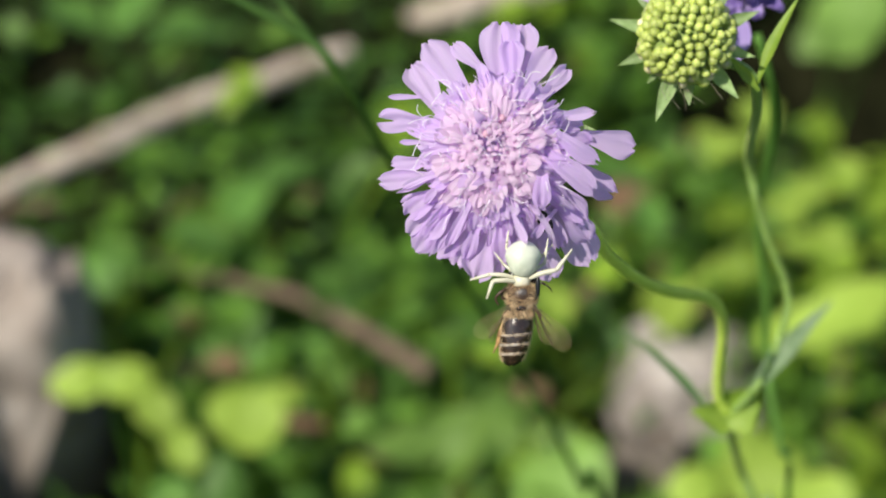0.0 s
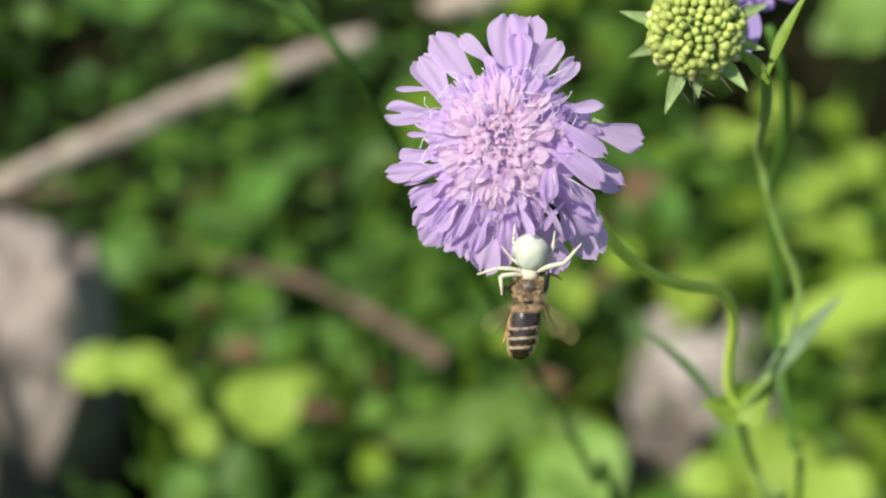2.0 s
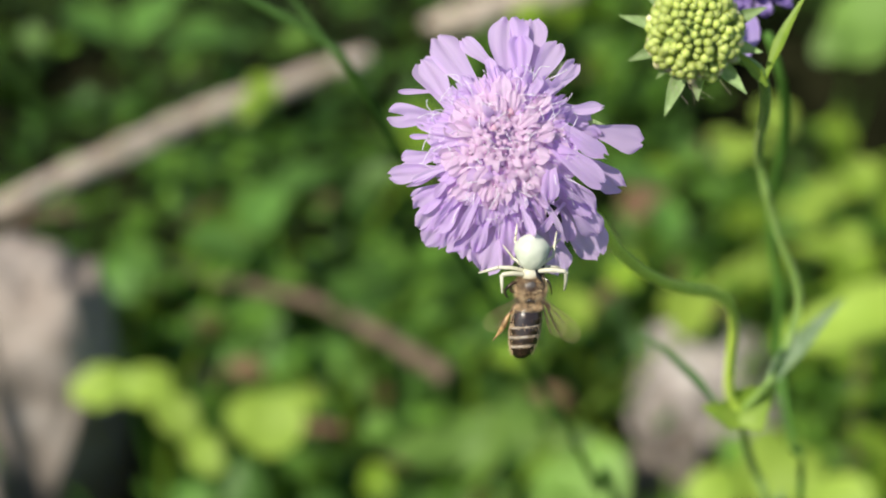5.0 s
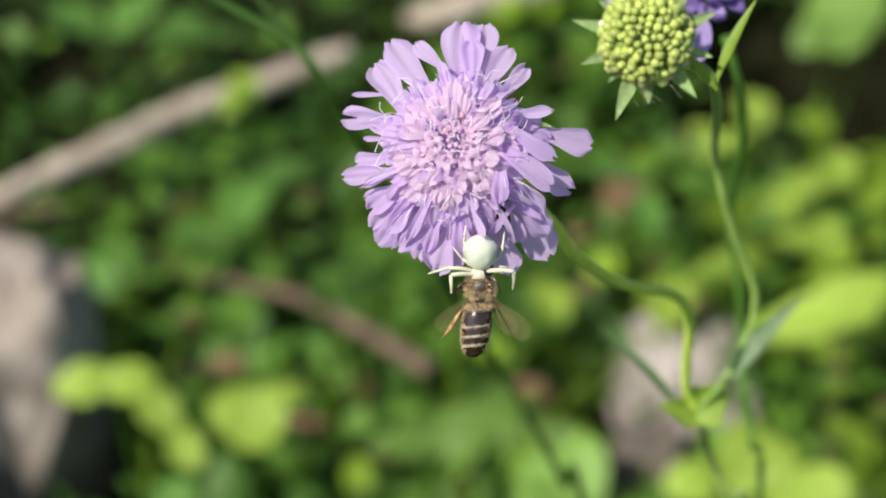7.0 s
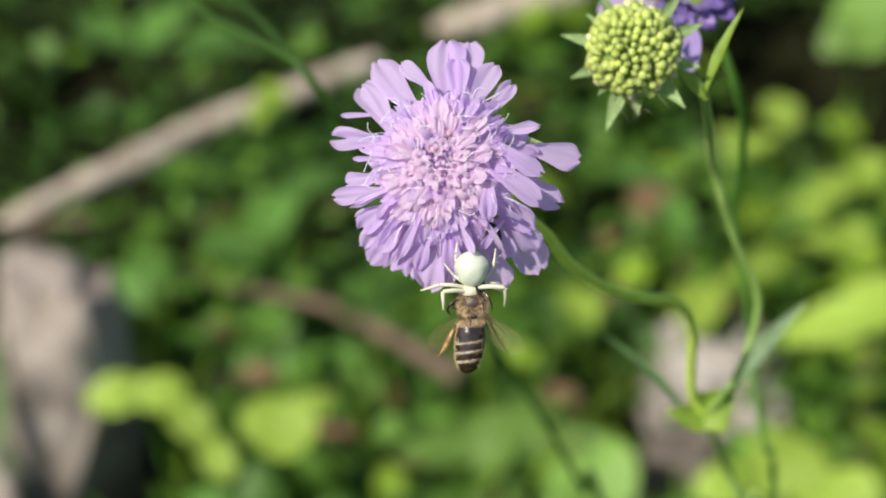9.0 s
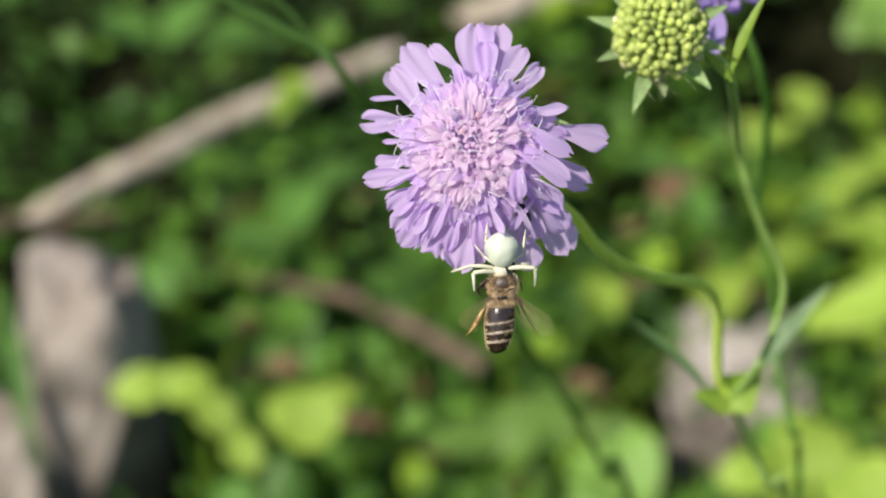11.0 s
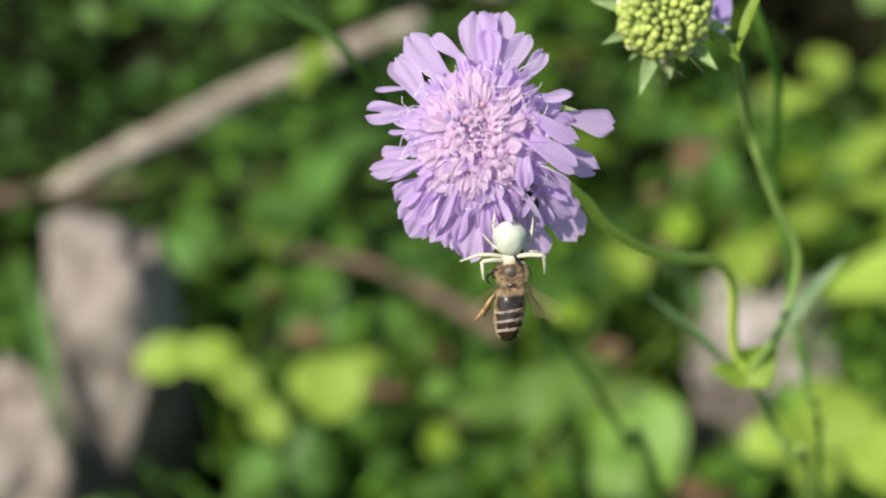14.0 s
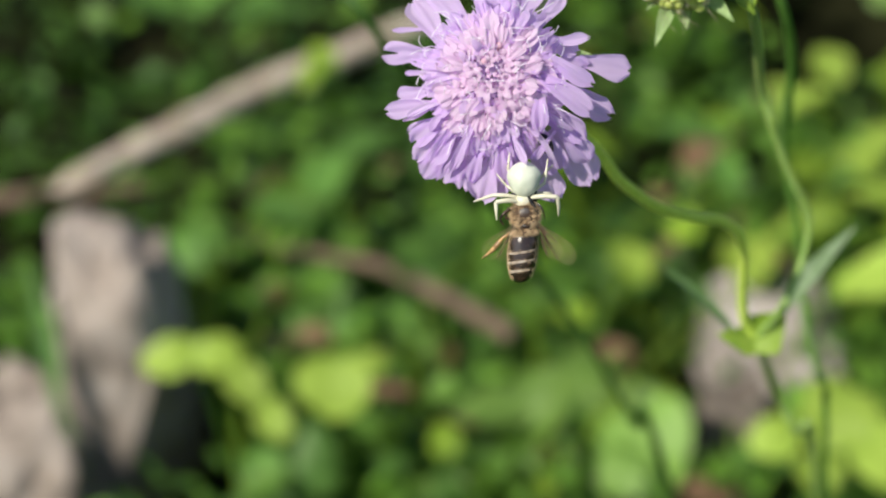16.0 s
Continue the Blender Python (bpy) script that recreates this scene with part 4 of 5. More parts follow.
# whorls of narrow pale petals that lie outward over the dome
for k in range(116):
    a, r = k * 2.399963 + 0.7 + rng.gauss(0, 0.08), 3.0 + 5.0 * math.sqrt((k + 0.5) / 116)
    d = Vector((math.cos(a), math.sin(a) * 1.04, 0))
    long = rng.uniform(2.6, 4.2) + 0.12 * r
    side = Vector((-d.y, d.x, 0)) * rng.gauss(0, 0.7)
    b = CEN + d * (r - 1.2) + Vector((0, 0, dome(r - 1.2) - 0.9))
    t = CEN + d * (r - 1.2 + long) + side + Vector((0, 0, dome(r - 1.2 + long) + rng.uniform(0.2, 2.2)))
    ray(b, t, rng.uniform(1.4, 2.9), rng.uniform(-0.02, 0.24), rng.choice((0.0, 0.1, 0.22, 0.3)), (d.x * 0.5 + rng.gauss(0, 0.3), d.y * 0.5 + rng.gauss(0, 0.3)), 0.12,
        HEART if r < 6.3 + rng.gauss(0, 0.7) else FLORET, 0.3)
for k in range(140):
    a, r = rng.uniform(0, 6.283), 9.5 * math.sqrt(rng.uniform(0.03, 1))
    m = on_dome(a, r, 2.6) @ pose(0, 0, 0, rng.gauss(0, 16), rng.gauss(0, 16), rng.uniform(0, 360)) @ Matrix.Scale(rng.uniform(0.70, 1.05), 4)
    part("stamen", rng.choice(STAMENS), None, head, "", FLOWER @ m)
for bx, by, tx, ty in ((0.0, 8.0, 8.5, 9.6), (4.0, 5.0, 13.8, 2.4), (-5.0, 3.0, -12.8, 0.6), (2, 7, 8.2, 12.0), (-3, -7, -5, -13), (5, -6, 9.5, -11)):
    b, t = mmv((bx, by, -3)), mmv((tx, ty, -2.0))
    part("bract", blade((t - b).length, 2.0 * MM, 0.05, 0.2, 0.6, 0.4, 0, 0.05, 0.9, rng.randrange(999), 4, 8), BRACT, head, "green bract", FLOWER @ frame_to(b, t, (0, 0, 1)))

# the seed head: a ball of pale green buds with a frill of bracts
SEED = FLOWER @ Matrix.Translation(mmv((28.08, 17.44, -20.32))) @ pose(0, 0, 0, -4, -8, 0)
seed_head = part("seed_head", ball((0, 0, -0.5 * MM), (6.2 * MM, 6.1 * MM, 5.0 * MM), u=28, v=20), CORE, plant, "round yellow-green seed head", SEED)
bud_bm = ball((0, 0, 0), (0.84 * MM, 0.84 * MM, 1.0 * MM), None, None, 10, 8)
for v in bud_bm.verts:
    if v.co.z > 0.6 * MM:
        v.co.z -= 0.25 * (v.co.z - 0.6 * MM)
BUD_MESH = shared("bud", bud_bm.copy(), BUD)
RIM_MESH = shared("bud", bud_bm, BUD_RIM)
for k in range(175):
    c = 1 - (k + 0.5) / 175 * 1.15
    s = math.sqrt(max(0, 1 - c * c))
    a = k * 2.399963 + rng.gauss(0, 0.10)
    n = Vector((s * math.cos(a), s * math.sin(a), c))
    sink = rng.uniform(-0.35, 0.15)
    p = Vector((n.x * (6.7 + sink), n.y * (6.6 + sink), n.z * (5.6 + sink))) * MM
    wide = (0.64 + 0.46 * s) * rng.uniform(0.76, 1.14)
    tip = n + Vector((rng.gauss(0, 0.15), rng.gauss(0, 0.15), 0))
    m = Matrix.Translation(p) @ tip.to_track_quat("Z", "Y").to_matrix().to_4x4() @ Matrix.Diagonal((wide, wide, wide * rng.uniform(0.9, 1.35), 1))
    part("bud", RIM_MESH if c < 0.25 and rng.random() < 0.45 else BUD_MESH, None, seed_head, "", SEED @ m)
for a, length, w in ((165, 6.0, 2.0), (200, 5.0, 2.0), (140, 4.0, 1.6), (250, 7.5, 2.6), (272, 4.2, 2.0), (228, 3.0, 1.5), (310, 6.0, 2.4), (345, 4.5, 2.0), (20, 5.5, 2.2), (50, 6.0, 2.0), (95, 5.0, 2.0), (120, 5.0, 2.0)):
    d = Vector((math.cos(radians(a)), math.sin(radians(a)), 0))
    b, t = d * 5.2 * MM - Vector((0, 0, 2.0 * MM)), d * (6.0 + length) * MM - Vector((0, 0, rng.uniform(0.5, 3.0) * MM))
    part("bract", blade((t - b).length, w * MM, rng.uniform(-0.1, 0.12), 0.25, 0.7, 0.4, 0, 0.06, 0.9, rng.randrange(999), 4, 8), BRACT, seed_head, "green pointed bract", SEED @ frame_to(b, t, (0, 0, 1)))
for k in range(7):
    a = radians(rng.uniform(245, 300))
    d = Vector((math.cos(a), math.sin(a), 0))
    p = [d * 6 * MM, d * 8.2 * MM + Vector((rng.uniform(-1, 1), 0, 0)) * MM, d * rng.uniform(9.5, 11.5) * MM + Vector((rng.uniform(0, 2.5), 0, 0)) * MM]
    part("hair", tube(p, [0.05 * MM, 0.03 * MM], 4, 7), SILK, seed_head, "thin dry hair")

# a second, violet flower close behind the seed head
REAR = Matrix.Translation((0.0471, 0.3603, 0.5192)) @ pose(0, 0, 0, 20, 20, 0)
rear = part("rear_flower_head", ball((0, 0, -1 * MM), (5 * MM, 5 * MM, 3.5 * MM), u=16, v=10), CORE, plant, "violet flower head behind the seed head", REAR)
for k in range(74):
    a = k * 2.399963
    r0, r1 = (2.5, 6.0) if k % 2 else (5.0, rng.uniform(6.5, 9.0))
    d = Vector((math.cos(a), math.sin(a), 0))
    z = 4.0 * (1 - (r0 / 9) ** 2)
    b, t = (d * r0 + Vector((0, 0, z - 1))) * MM, (d * r1 + Vector((0, 0, z + rng.uniform(-2.5, 2)))) * MM
    part("petal", blade((t - b).length, rng.uniform(1.8, 3.6) * MM, 0.1, 0.15, 0.4, 0.7, 0.05, 0.08, 0, rng.randrange(9999), 5, 8), VIOLET, rear, "", REAR @ frame_to(b, t, (d.x * 0.4, d.y * 0.4, 1)))
for (tip, width) in (((0.0475, 0.3485, 0.5127), 0.0034), ((0.0323, 0.3610, 0.5176), 0.005), ((0.0514, 0.3526, 0.5187), 0.003), ((0.0473, 0.3399, 0.5197), 0.0036)):
    t = Vector(tip)
    b = REAR.translation + (t - REAR.translation) * 0.3
    part("petal", blade((t - b).length, width, 0.06, 0.12, 0.4, 0.65, 0.03, 0.05, 0, rng.randrange(999), 5, 8), PETAL if width > 0.004 else DEEP, rear, "lilac petal", frame_to(b, t, (-0.2, -0.8, 0.5)))


# ---- the crab spider ----
SP = FLOWER @ Matrix.Translation(mmv((2.60, -15.78, 9.00)))
spider = thing("crab_spider", SP, "white crab spider gripping a bee at the flower's edge", "spider")
body = bmesh.new()
bmesh.ops.create_icosphere(body, subdivisions=4, radius=1)
for v in body.verts:
    d = v.co.normalized()
    s = 1 + 0.07 * d.y - 0.06 * d.y * d.y + 0.035 * math.cos(5 * math.atan2(d.x, d.y)) * (1 - d.z * d.z) + 0.03 * noise.noise(d * 2.3)
    v.co = Vector((d.x * 2.42 * s * (1 + 0.06 * d.y), d.y * 2.62, d.z * 2.1 * s)) * MM
part("abdomen", body, SPIDER, spider, "round white abdomen")
for px, py in ((-0.5, -1.2), (0.3, -1.5)):
    z = 2.1 * math.sqrt(max(0, 1 - (px / 2.55) ** 2 - (py / 2.75) ** 2))
    part("spot", ball(mmv((px, py, z)), (0.09 * MM, 0.06 * MM, 0.03 * MM), u=8, v=6), SPIDER_LEG, spider, "faint olive dimple")
part("head_body", ball(mmv((-0.25, -3.1, -0.3)), (1.25 * MM, 1.2 * MM, 0.95 * MM)), SPIDER_LEG, spider, "cream head and chest")
for s in (-1, 1):
    part("eye", ball(mmv((-0.25 + 0.38 * s, -4.05, 0.25)), (0.09 * MM,) * 3, u=8, v=6), BLACK, spider)


def limb(name, points, radii, material, owner, label="", sides=7):
    """A jointed leg piece whose own origin is its first joint."""
    o = mmv(points[0])
    m = PLACED[owner] @ Matrix.Translation(o)
    return part(name, tube([mmv(p) - o for p in points], [r * MM for r in radii], sides, len(points) * 4), material, owner, label, m)


def knee(name, upper, points, radii, material, sides=7):
    """The outer piece of a leg, hinged at the end of its upper piece; points start there."""
    o = mmv(points[0])
    m = Matrix.Translation(PLACED[SPIDER_OF[upper]] @ o) @ PLACED[upper].to_3x3().to_4x4()
    return part(name, tube([mmv(p) - o for p in points], [r * MM for r in radii], sides, len(points) * 4), material, upper, "", m)


SPIDER_OF = {}


def spider_leg(root, mid, end, r=0.30):
    r *= 1.06
    up = limb("leg", [root, ((Vector(root) + Vector(mid)) / 2 + Vector((0, 0.15, 0.3)))[:], mid], [r * 0.9, r, r * 0.85], SPIDER_LEG, spider)
    SPIDER_OF[up] = spider
    low = knee("lower_leg", up, [mid, ((Vector(mid) + Vector(end)) / 2 + Vector((0, 0, 0.15)))[:], end], [r * 0.85, r * 0.7, r * 0.35], SPIDER_LEG)
    return up, low


LEG_L1 = spider_leg((-1.0, -2.6, -0.2), (-4.6, -2.1, 0.4), (-7.4, -2.9, -0.6))
LEG_L2 = spider_leg((-1.0, -3.1, 0.1), (-4.2, -3.0, 0.9), (-4.6, -5.6, 0.7), 0.34)
LEG_R1 = spider_leg((0.9, -2.6, -0.1), (4.6, -1.5, 0.6), (6.8, 1.4, 0.0), 0.36)
LEG_R2 = spider_leg((0.9, -2.3, -0.8), (3.0, -0.6, -0.9), (3.5, 2.9, -1.2), 0.24)
LEG_L3 = spider_leg((-1.2, -2.2, -0.8), (-2.6, -0.8, -0.6), (-4.0, 1.0, -0.4), 0.2)
LEG_L4 = spider_leg((-1.2, -1.8, -1.0), (-2.3, 1.6, -1.0), (-2.0, 4.0, -0.8), 0.24)
LEG_R3 = spider_leg((0.9, -2.2, -0.9), (2.6, -2.0, -0.9), (4.0, -2.1, -1.2), 0.22)
LEG_R4 = spider_leg((0.8, -1.8, -1.1), (2.6, 0.4, -1.5), (4.2, 2.0, -2.0), 0.22)

# ---- the bee ----
BEE = FLOWER @ Matrix.Translation(mmv((2.40, -20.81, 8.00))) @ pose(0, 0, 0, 6, 0, 0) @ Matrix.Scale(1.06, 4)
bee = thing("honey_bee", BEE, "limp brown honey bee hanging from the spider's jaws", "bee")


def lathe(points, sides=20, bend=0.0, slant=0.0):
    """Rings along -y: (y, half width x, half depth z)."""
    bm = bmesh.new()
    rings = []
    for y, rx, rz in points:
        rings.append([bm.verts.new(((rx * math.cos(2 * math.pi * k / sides) + bend * y) * MM, (y + slant * rx * math.cos(2 * math.pi * k / sides)) * MM, rz * math.sin(2 * math.pi * k / sides) * MM)) for k in range(sides)])
    for a, b in zip(rings, rings[1:]):
        for k in range(sides):
            bm.faces.new((a[k], b[k], b[(k + 1) % sides], a[(k + 1) % sides]))
    bm.faces.new(rings[0])
    bm.faces.new(rings[-1][::-1])
    return bm


thorax = part("thorax", ball((0, 0, 0), (2.0 * MM, 1.95 * MM, 1.8 * MM), u=20, v=14), BEE_LEG, bee, "brown furry thorax")
part("bald_patch", ball(mmv((0.1, 0.45, 1.40)), (0.72 * MM, 0.68 * MM, 0.40 * MM), u=12, v=8), BALD, thorax, "bald grey patch")
part("rear_plate", ball(mmv((-0.05, -1.5, 1.10)), (0.75 * MM, 0.42 * MM, 0.40 * MM), u=12, v=8), CHITIN, thorax, "shiny dark plate")


def fur(owner, count, radii, centre, length, keep, seed):
    r = random.Random(seed)
    verts, faces = [], []
    while len(faces) < count:
        d = Vector((r.gauss(0, 1), r.gauss(0, 1), r.gauss(0, 1))).normalized()
        if not keep(d):
            continue
        p = Vector((d.x * radii[0], d.y * radii[1], d.z * radii[2])) + Vector(centre)
        g = (d + Vector((r.gauss(0, 0.4), r.gauss(-0.25, 0.4), r.gauss(0, 0.4)))).normalized()
        side = g.cross(Vector((r.gauss(0, 1), r.gauss(0, 1), r.gauss(0, 1)))).normalized() * 0.024
        n = len(verts)
        verts += [(p + side) * MM, (p - side) * MM, (p + g * length * r.uniform(0.6, 1.3)) * MM]
        faces.append((n, n + 1, n + 2))
    data = bpy.data.meshes.new("fur")
    data.from_pydata([tuple(v) for v in verts], [], faces)
    data.materials.append(BEE_FUR)
    ob = part("fur", data, None, owner, "tawny fur")
    tagged(ob, kind="stuff")


fur(thorax, 3800, (2.0, 1.95, 1.8), (0, 0, 0), 0.58, lambda d: ((d.x - 0.05) ** 2 + (d.y - 0.2) ** 2 > 0.12 and (d.x / 0.36) ** 2 + ((d.y + 0.78) / 0.2) ** 2 > 1) or d.z < 0, 4)
SHAPE = [(-1.7, 0.9, 0.8), (-2.0, 1.5, 1.3), (-2.7, 1.9, 1.75), (-3.9, 2.08, 1.95), (-5.4, 2.1, 2.0), (-6.7, 1.98, 1.85), (-7.9, 1.65, 1.55), (-8.7, 1.3, 1.15), (-9.15, 0.85, 0.75), (-9.4, 0.3, 0.3)]
LEAN = 0.14


def half(y):
    for (a, ax, az), (b, bx, bz) in zip(SHAPE, SHAPE[1:]):
        if b <= y <= a:
            t = (y - a) / (b - a)
            return ax + (bx - ax) * t, az + (bz - az) * t
    return SHAPE[-1][1:]


abdomen = part("abdomen", lathe([(y, *half(y)) for y in [-1.7 - 0.2 * k for k in range(39)]], 22, LEAN), CHITIN, bee, "dark glossy abdomen")
for y0, y1 in ((-4.85, -5.08), (-6.1, -6.45), (-7.35, -7.7)):
    ring = []
    for k in range(6):
        y = y0 + (y1 - y0) * k / 5
        rx, rz = half(y)
        up = 1.0 + 0.025 * math.sin(math.pi * k / 5)
        ring.append((y, rx * up + 0.01, rz * up + 0.01))
    part("hair_band", lathe(ring, 22, LEAN, 0.10), BEE_BAND, abdomen, "pale hair band")


def band_hair(count, seed):
    """Short pale hairs that lie back over the abdomen's bands and stand along its sides."""
    r = random.Random(seed)
    verts, faces = [], []
    for _ in range(count):
        side = r.random() < 0.82
        y = r.uniform(-8.6, -2.3) if side else r.choice((-4.9, -6.2, -7.45)) + r.gauss(0, 0.13)
        a = r.gauss(0, 0.3) + (math.pi if r.random() < 0.6 else 0) if side else r.uniform(-0.2, 3.34)
        rx, rz = half(y)
        n = Vector((math.cos(a), 0, math.sin(a)))
        p = Vector((rx * n.x + LEAN * y, y, rz * n.z))
        g = (n * r.uniform(0.25, 0.6) + Vector((r.gauss(0, 0.25), -1, r.gauss(0, 0.2)))).normalized()
        w = g.cross(n).normalized() * 0.022
        k = len(verts)
        verts += [(p + w) * MM, (p - w) * MM, (p + g * (r.uniform(0.3, 0.6) if side else r.uniform(0.18, 0.36))) * MM]
        faces.append((k, k + 1, k + 2))
    data = bpy.data.meshes.new("band_hair")
    data.from_pydata([tuple(v) for v in verts], [], faces)
    data.materials.append(BEE_FUR)
    tagged(part("band_hair", data, None, abdomen, "pale tawny hairs"), kind="stuff")


band_hair(2200, 6)
fur(abdomen, 2600, (1.8, 0.5, 1.75), (-0.33, -2.45, 0.2), 0.5, lambda d: d.z > -0.3, 8)
part("bee_head", ball(mmv((0.2, 2.6, -0.6)), (1.7 * MM, 1.1 * MM, 1.1 * MM)), CHITIN, bee, "dark head")
for s in (-1, 1):
    part("eye", ball(mmv((0.2 + 1.35 * s, 2.5, -0.2)), (0.55 * MM, 0.95 * MM, 0.7 * MM)), BLACK, bee, "black compound eye")


def wing(root, tip, width, outward, seed):
    b, t = mmv(root), mmv(tip)
    n = (t - b).length
    w = part("wing", blade(n, width * MM, 0.02, 0.03, 0.12, 0.72, 0.0, 0.04, 0.0, seed, 8, 14), WING, bee, "clear amber wing", BEE @ frame_to(b, t, outward))
    for k, (e, s) in enumerate(((0.50, 0.84), (0.30, 0.66), (-0.05, 0.50), (-0.40, 0.72))):
        e = e if root[0] > 0 else -e
        pts = [Vector((0, 0.02 * n, 0)), Vector((e * width * MM * 0.62, n * s * 0.55, 0.02 * n)), Vector((e * width * MM * 0.96, n * s, 0.01 * n))]
        part("vein", tube(pts, [(0.10 if k == 0 else 0.035) * MM, (0.06 if k == 0 else 0.03) * MM], 5, 9), BEE_LEG, w)
    return w


WING_R = wing((1.5, -1.0, 0.9), (6.2, -7.1, 0.4), 2.9, (-0.2, 0.1, 1), 2)
WING_R2 = wing((1.4, -1.4, 0.6), (4.3, -6.5, 0.0), 2.5, (-0.1, 0.2, 1), 3)
WING_L = wing((-1.5, -1.0, 0.9), (-6.0, -5.6, -0.6), 2.8, (0.3, 0.3, 1), 4)
WING_L2 = wing((-1.4, -1.4, 0.6), (-4.2, -6.2, -1.0), 1.8, (0.4, 0.2, 1), 5)
FORE_R = limb("foreleg", [(1.4, -0.8, 0.4), (2.5, -0.7, 0.9), (3.7, 0.2, 0.9), (4.6, 0.9, 0.8), (5.6, 0.85, 0.7)], [0.22, 0.30, 0.34, 0.20, 0.09], BLACK, bee, "black bent foreleg")
# stands for the right antenna, built and named like a foreleg
FEELER_R = limb("foreleg", [(1.3, 1.8, 0.2), (2.6, 2.2, 0.8), (3.8, 1.9, 0.6), (4.3, 1.5, 0.4)], [0.13, 0.14, 0.10, 0.06], CHITIN, bee)
FORE_L = limb("foreleg", [(-1.4, 0.9, 0.3), (-2.6, 0.6, 0.8), (-3.4, -0.3, 0.7), (-3.0, -1.2, 0.6)], [0.18, 0.22, 0.2, 0.12], BEE_LEG, bee)
MID_L = limb("middle_leg", [(-1.4, -0.4, 0.2), (-2.6, -0.2, 0.5), (-2.2, 1.2, 0.5)], [0.18, 0.2, 0.1], BEE_LEG, bee)
HIND_L = limb("hind_leg", [(-1.4, -2.0, -0.2), (-2.1, -2.7, 0.2), (-2.9, -3.4, 0.3), (-3.5, -4.5, 0.3), (-4.1, -5.5, 0.2), (-4.6, -6.1, 0.2), (-5.2, -6.8, 0.1)], [0.20, 0.32, 0.20, 0.40, 0.30, 0.15, 0.07], POLLEN_LEG, bee, "tawny hind leg")
HIND_R = limb("hind_leg", [(1.2, -1.7, -0.4), (2.4, -2.4, -0.6), (2.5, -3.2, -0.6)], [0.18, 0.24, 0.1], BEE_LEG, bee)
for s, e in ((-1, (-1.6, 3.9, 0.4)), (1, (1.9, 3.8, 0.4))):
    limb("antenna", [(0.2 + 0.5 * s, 3.2, -0.2), (0.2 + 0.9 * s, 3.6, 0.3), e], [0.1, 0.09, 0.07], CHITIN, bee)

# a small dark beetle between the petals
beetle = part("beetle", ball((0, 0, 0), (1.0 * MM, 1.7 * MM, 0.9 * MM), pose(0, 0, 0, 0, 0, 25)), BLACK, None, "", FLOWER @ Matrix.Translation(mmv((5.90, -10.55, 3.00))))
tagged(beetle, "small shiny black beetle hidden between petals", "beetle")


silk = part("spider_silk", tube([mmv((12.35, 5.93, 3.00)), mmv((15.62, 10.34, -8.00)), mmv((19.45, 17.08, -22.00))], [0.008 * MM, 0.006 * MM], 4, 9), SILK, None, "", FLOWER)
tagged(silk, "single thread of spider silk between flower and seed head", "silk")


# ---- what moves ----
# how the wind sways the plant about its fork: seconds, millimetres, degrees
SWAY = [
    (0.0, 2.44, 0.54, -0.11, 0.052, 0.059, 0.141),
    (0.5, -1.49, 0.31, 0.70, 0.024, -0.091, -0.094),
    (1.0, 0.18, -0.02, -2.15, 0.324, -0.517, 0.293),
    (1.5, -1.35, 0.48, 2.19, -0.180, 0.262, -0.285),
    (2.0, 1.25, -1.01, -0.37, 0.128, -0.095, 0.205),
    (2.5, -1.20, -0.10, -0.12, 0.094, -0.210, 0.041),
    (3.0, 0.96, -1.72, 2.11, -0.080, 0.326, -0.133),
    (3.5, -2.97, 0.90, -1.56, 0.200, -0.607, 0.113),
    (4.0, 4.54, -0.97, 3.01, -0.325, 1.175, -0.298),
    (4.5, -2.45, 0.33, 0.97, -0.082, 0.339, -0.530),
    (5.0, 0.97, -0.11, -0.31, 0.032, 0.242, -0.098),
    (5.2, 1.59, 0.55, -1.70, 0.128, 0.322, -0.050),
    (7.3, -0.13, -0.44, -0.62, -0.075, 0.719, -0.494),
    (7.5, 0.98, -0.19, -1.96, 0.147, 0.154, 0.006),
    (8.0, 0.36, 1.55, -0.92, -0.016, 0.288, -0.159),
    (8.5, -0.30, 0.76, 1.45, -0.198, 0.443, -0.326),
    (9.0, -1.63, -0.30, -0.39, 0.092, 0.015, -0.187),
    (9.2, -1.74, -0.95, -0.14, 0.140, -0.155, -0.109),
    (11.3, 0.28, 0.48, 0.30, -0.113, 0.332, 0.024),
    (11.5, -0.96, 0.48, -1.02, 0.089, -0.068, 0.053),
    (12.0, -1.13, 0.61, -1.41, 0.208, -0.499, 0.225),
    (12.5, 0.37, 0.34, -0.15, 0.055, 0.070, 0.091),
    (13.0, 0.00, 0.62, 1.54, -0.118, 0.134, 0.045),
    (13.5, 0.15, 1.73, 1.41, -0.136, 0.093, 0.045),
    (14.0, -0.23, -0.79, -0.58, 0.281, -0.648, 0.605),
    (14.5, -1.48, 0.27, 0.03, 0.131, -0.560, 0.354),
    (15.0, -1.42, -0.19, -0.44, 0.201, -0.428, 0.272),
    (15.5, -1.31, -0.34, 1.60, 0.034, -0.362, 0.234),
    (16.0, 0.75, 2.68, 2.81, -0.291, 0.424, -0.031),
]


def sway(x, y, z, rx, ry, rz):
    return Matrix.Translation(FORK) @ pose(x * MM, y * MM, z * MM, rx, ry, rz) @ Matrix.Translation(-FORK)


def between(rows, t):
    """The value of (seconds, value) rows at t."""
    for (a, u), (b, v) in zip(rows, rows[1:]):
        if t <= b:
            return u + (v - u) * (t - a) / (b - a)
    return rows[-1][1]


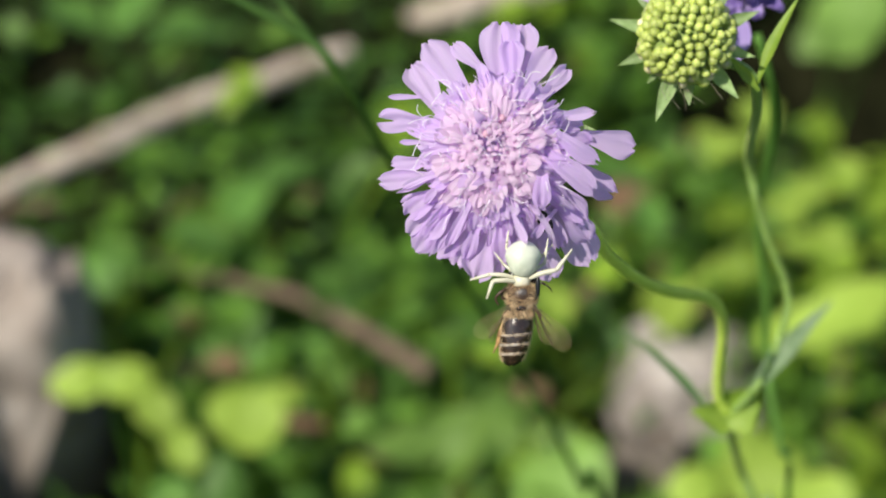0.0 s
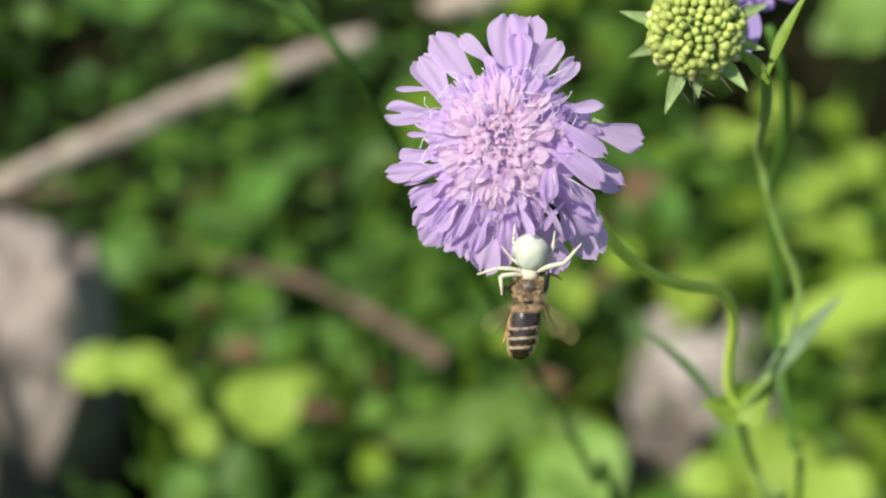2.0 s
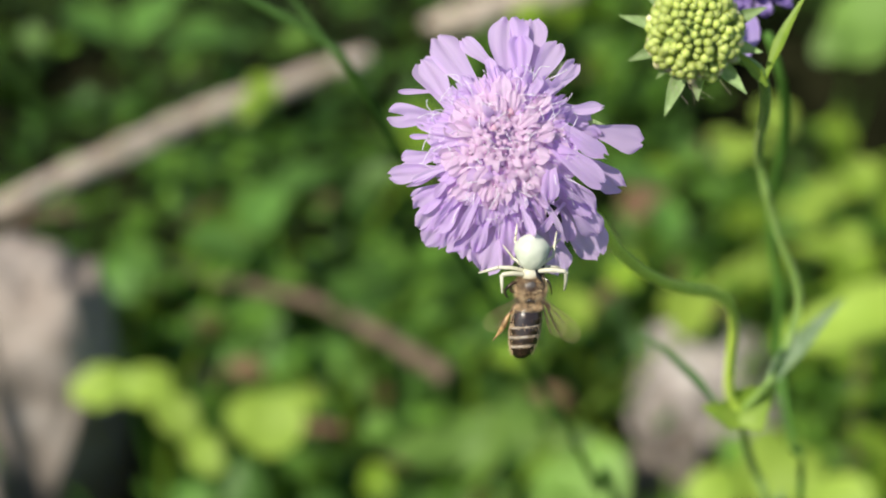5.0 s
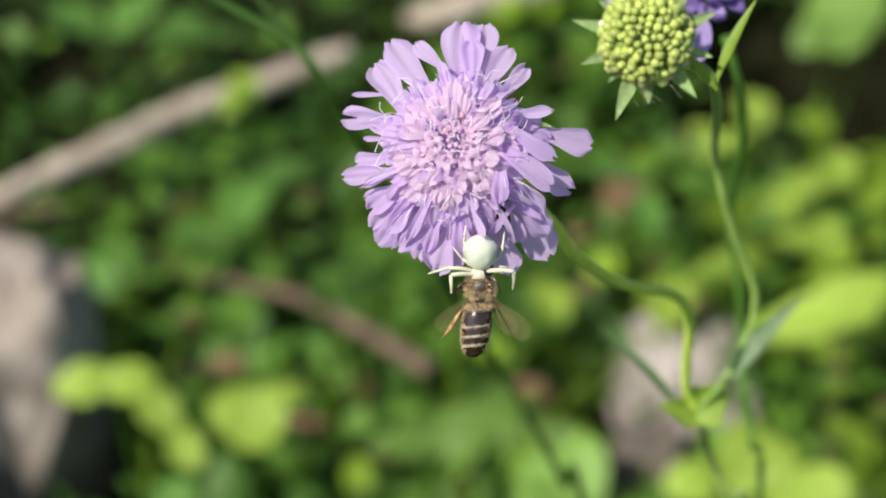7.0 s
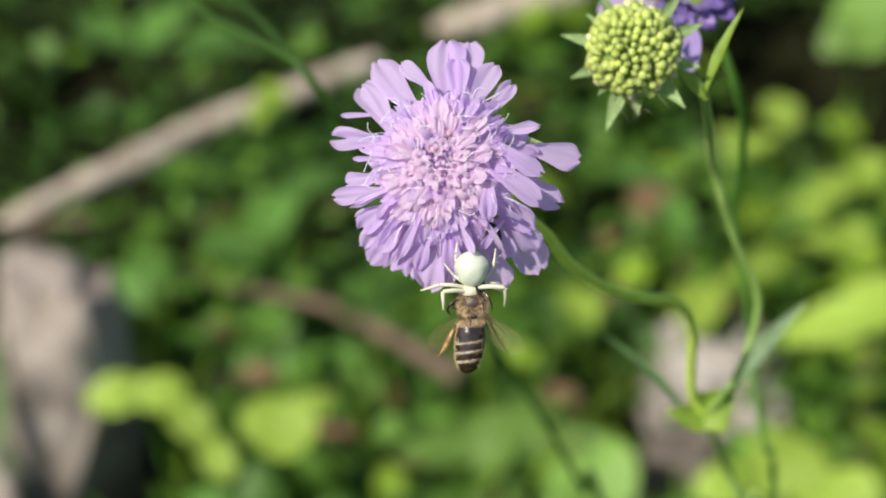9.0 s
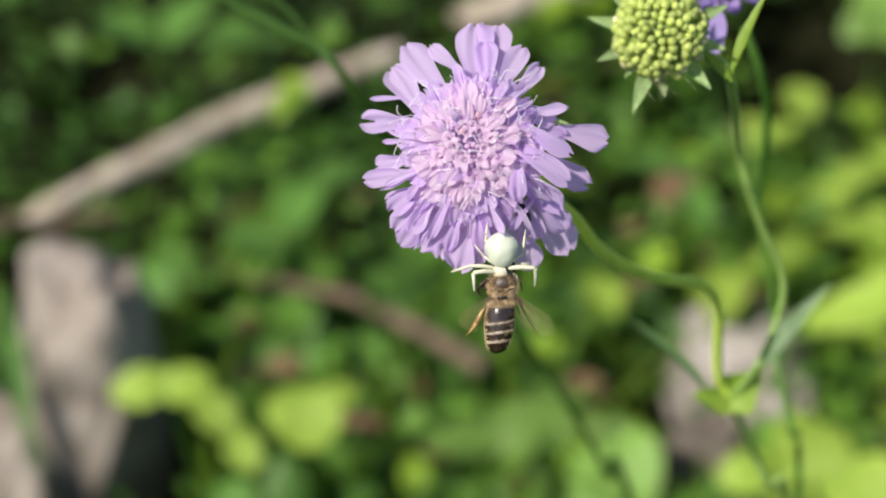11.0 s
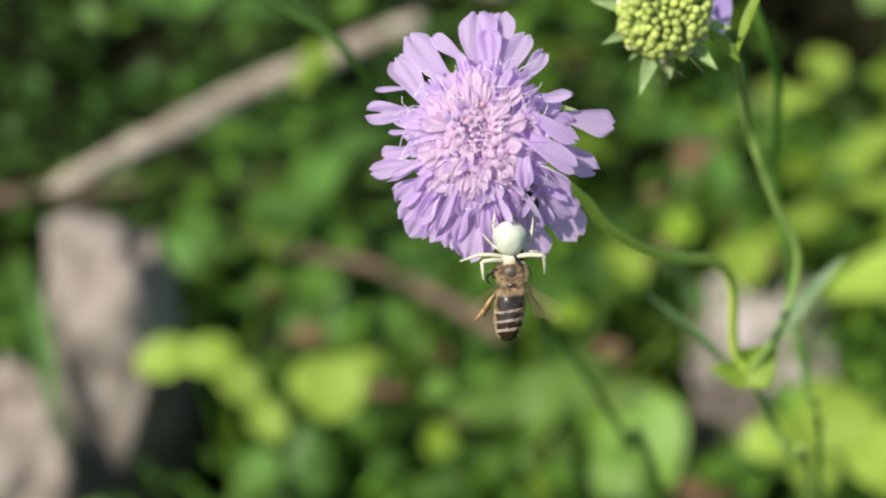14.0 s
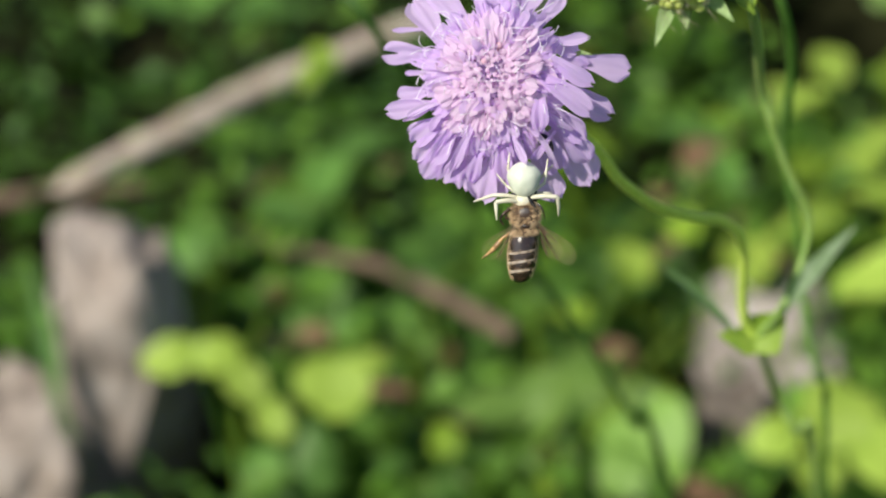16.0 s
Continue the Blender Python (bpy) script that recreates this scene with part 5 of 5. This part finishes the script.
def motions():
    def turned(ob, rows):
        rest = ob.matrix_basis.copy()
        loc = Matrix.Translation(rest.translation)
        rot = rest.to_3x3().to_4x4()
        walk(ob, [(t, loc @ pose(0, 0, 0, rx, ry, rz) @ rot) for t, rx, ry, rz in rows])

    # the bee swings a little under the spider, about its head
    pivot = Matrix.Translation(mmv((0.2, 2.8, 0)))
    swing = ((0, 0), (1, 1), (1.5, 1.5), (2.5, 0), (3.5, -1), (4, -0.5), (5, 0.5), (7.5, 4), (9, 3), (11.5, 2), (12.5, 3), (14, 2), (16, 2.5))
    lean = ((0, 0), (1.5, 2), (3, 0), (4, -2), (5, 0), (7.5, 1), (9, 0), (12.5, 0), (16, 0))
    blown = [(row[0], sway(*row[1:])) for row in SWAY]
    for ob in (plant, beetle, silk, STALK, STALK_SIDE):
        rest = PLACED[ob]
        walk(ob, [(t, s @ rest) for t, s in blown])
    walk(bee, [(t, s @ BEE @ pivot @ pose(0, 0, 0, 0, 0, between(swing, t)) @ pivot.inverted()) for t, s in blown])
    walk(spider, [(t, s @ SP @ pose(0, 0, 0, 0, 0, between(lean, t))) for t, s in blown])
    # the spider draws its reaching foreleg back and clasps the bee
    turned(LEG_R1[0], [(0, 0, 0, 0), (1.5, 0, 0, 2), (2.5, 0, 0, -6), (3.0, 0, 0, -8), (3.5, 0, 0, -18), (16, 0, 0, -18)])
    turned(LEG_R1[1], [(0, 0, 0, 0), (2.0, 0, 0, -4), (2.7, 0, 0, -25), (3.2, -25, 0, -75), (3.7, -50, 0, -112), (5, -50, 0, -108), (9, -45, 0, -112), (16, -45, 0, -108)])
    turned(LEG_L2[0], [(0, 0, 0, 0), (1.0, 0, 0, 4), (3.0, 0, 0, 2), (16, 0, 0, 2)])
    turned(LEG_L2[1], [(0, 0, 0, -10), (0.8, 0, 0, 0), (1.5, 0, 0, 10), (3.5, 0, 0, 6), (5, 0, 0, 8), (16, 0, 0, 8)])
    # the bee's legs and its thin right feeler twitch
    turned(FEELER_R, [(0, 0, 0, -20), (0.7, 0, 0, -14), (1.5, 0, 0, -5), (2.2, 0, 0, -10), (3.0, 0, 0, -30), (4, 0, 0, -50), (7.5, 0, 0, -60), (16, 0, 0, -60)])
    turned(HIND_L, [(0, 0, 0, 16), (1.5, 0, 0, 18), (3.0, 0, 0, 6), (4, 0, 0, -4), (5, 0, 0, 2), (7.5, 0, 0, -4), (9, 0, 0, 0), (11.5, 0, 0, -4), (12.5, 0, 0, -10), (14, 0, 0, -8), (16, 0, 0, -16)])
    turned(FORE_R, [(0, 0, 0, 50), (0.6, 0, 0, 62), (1.2, 0, 0, 58), (1.4, 0, 0, 8), (1.5, 0, 0, 0), (1.8, 0, 0, -4), (2.05, 0, 0, 50), (2.6, 0, 0, 72), (4, 0, 0, 74), (7.5, 0, 0, 76), (16, 0, 0, 76)])


motions()
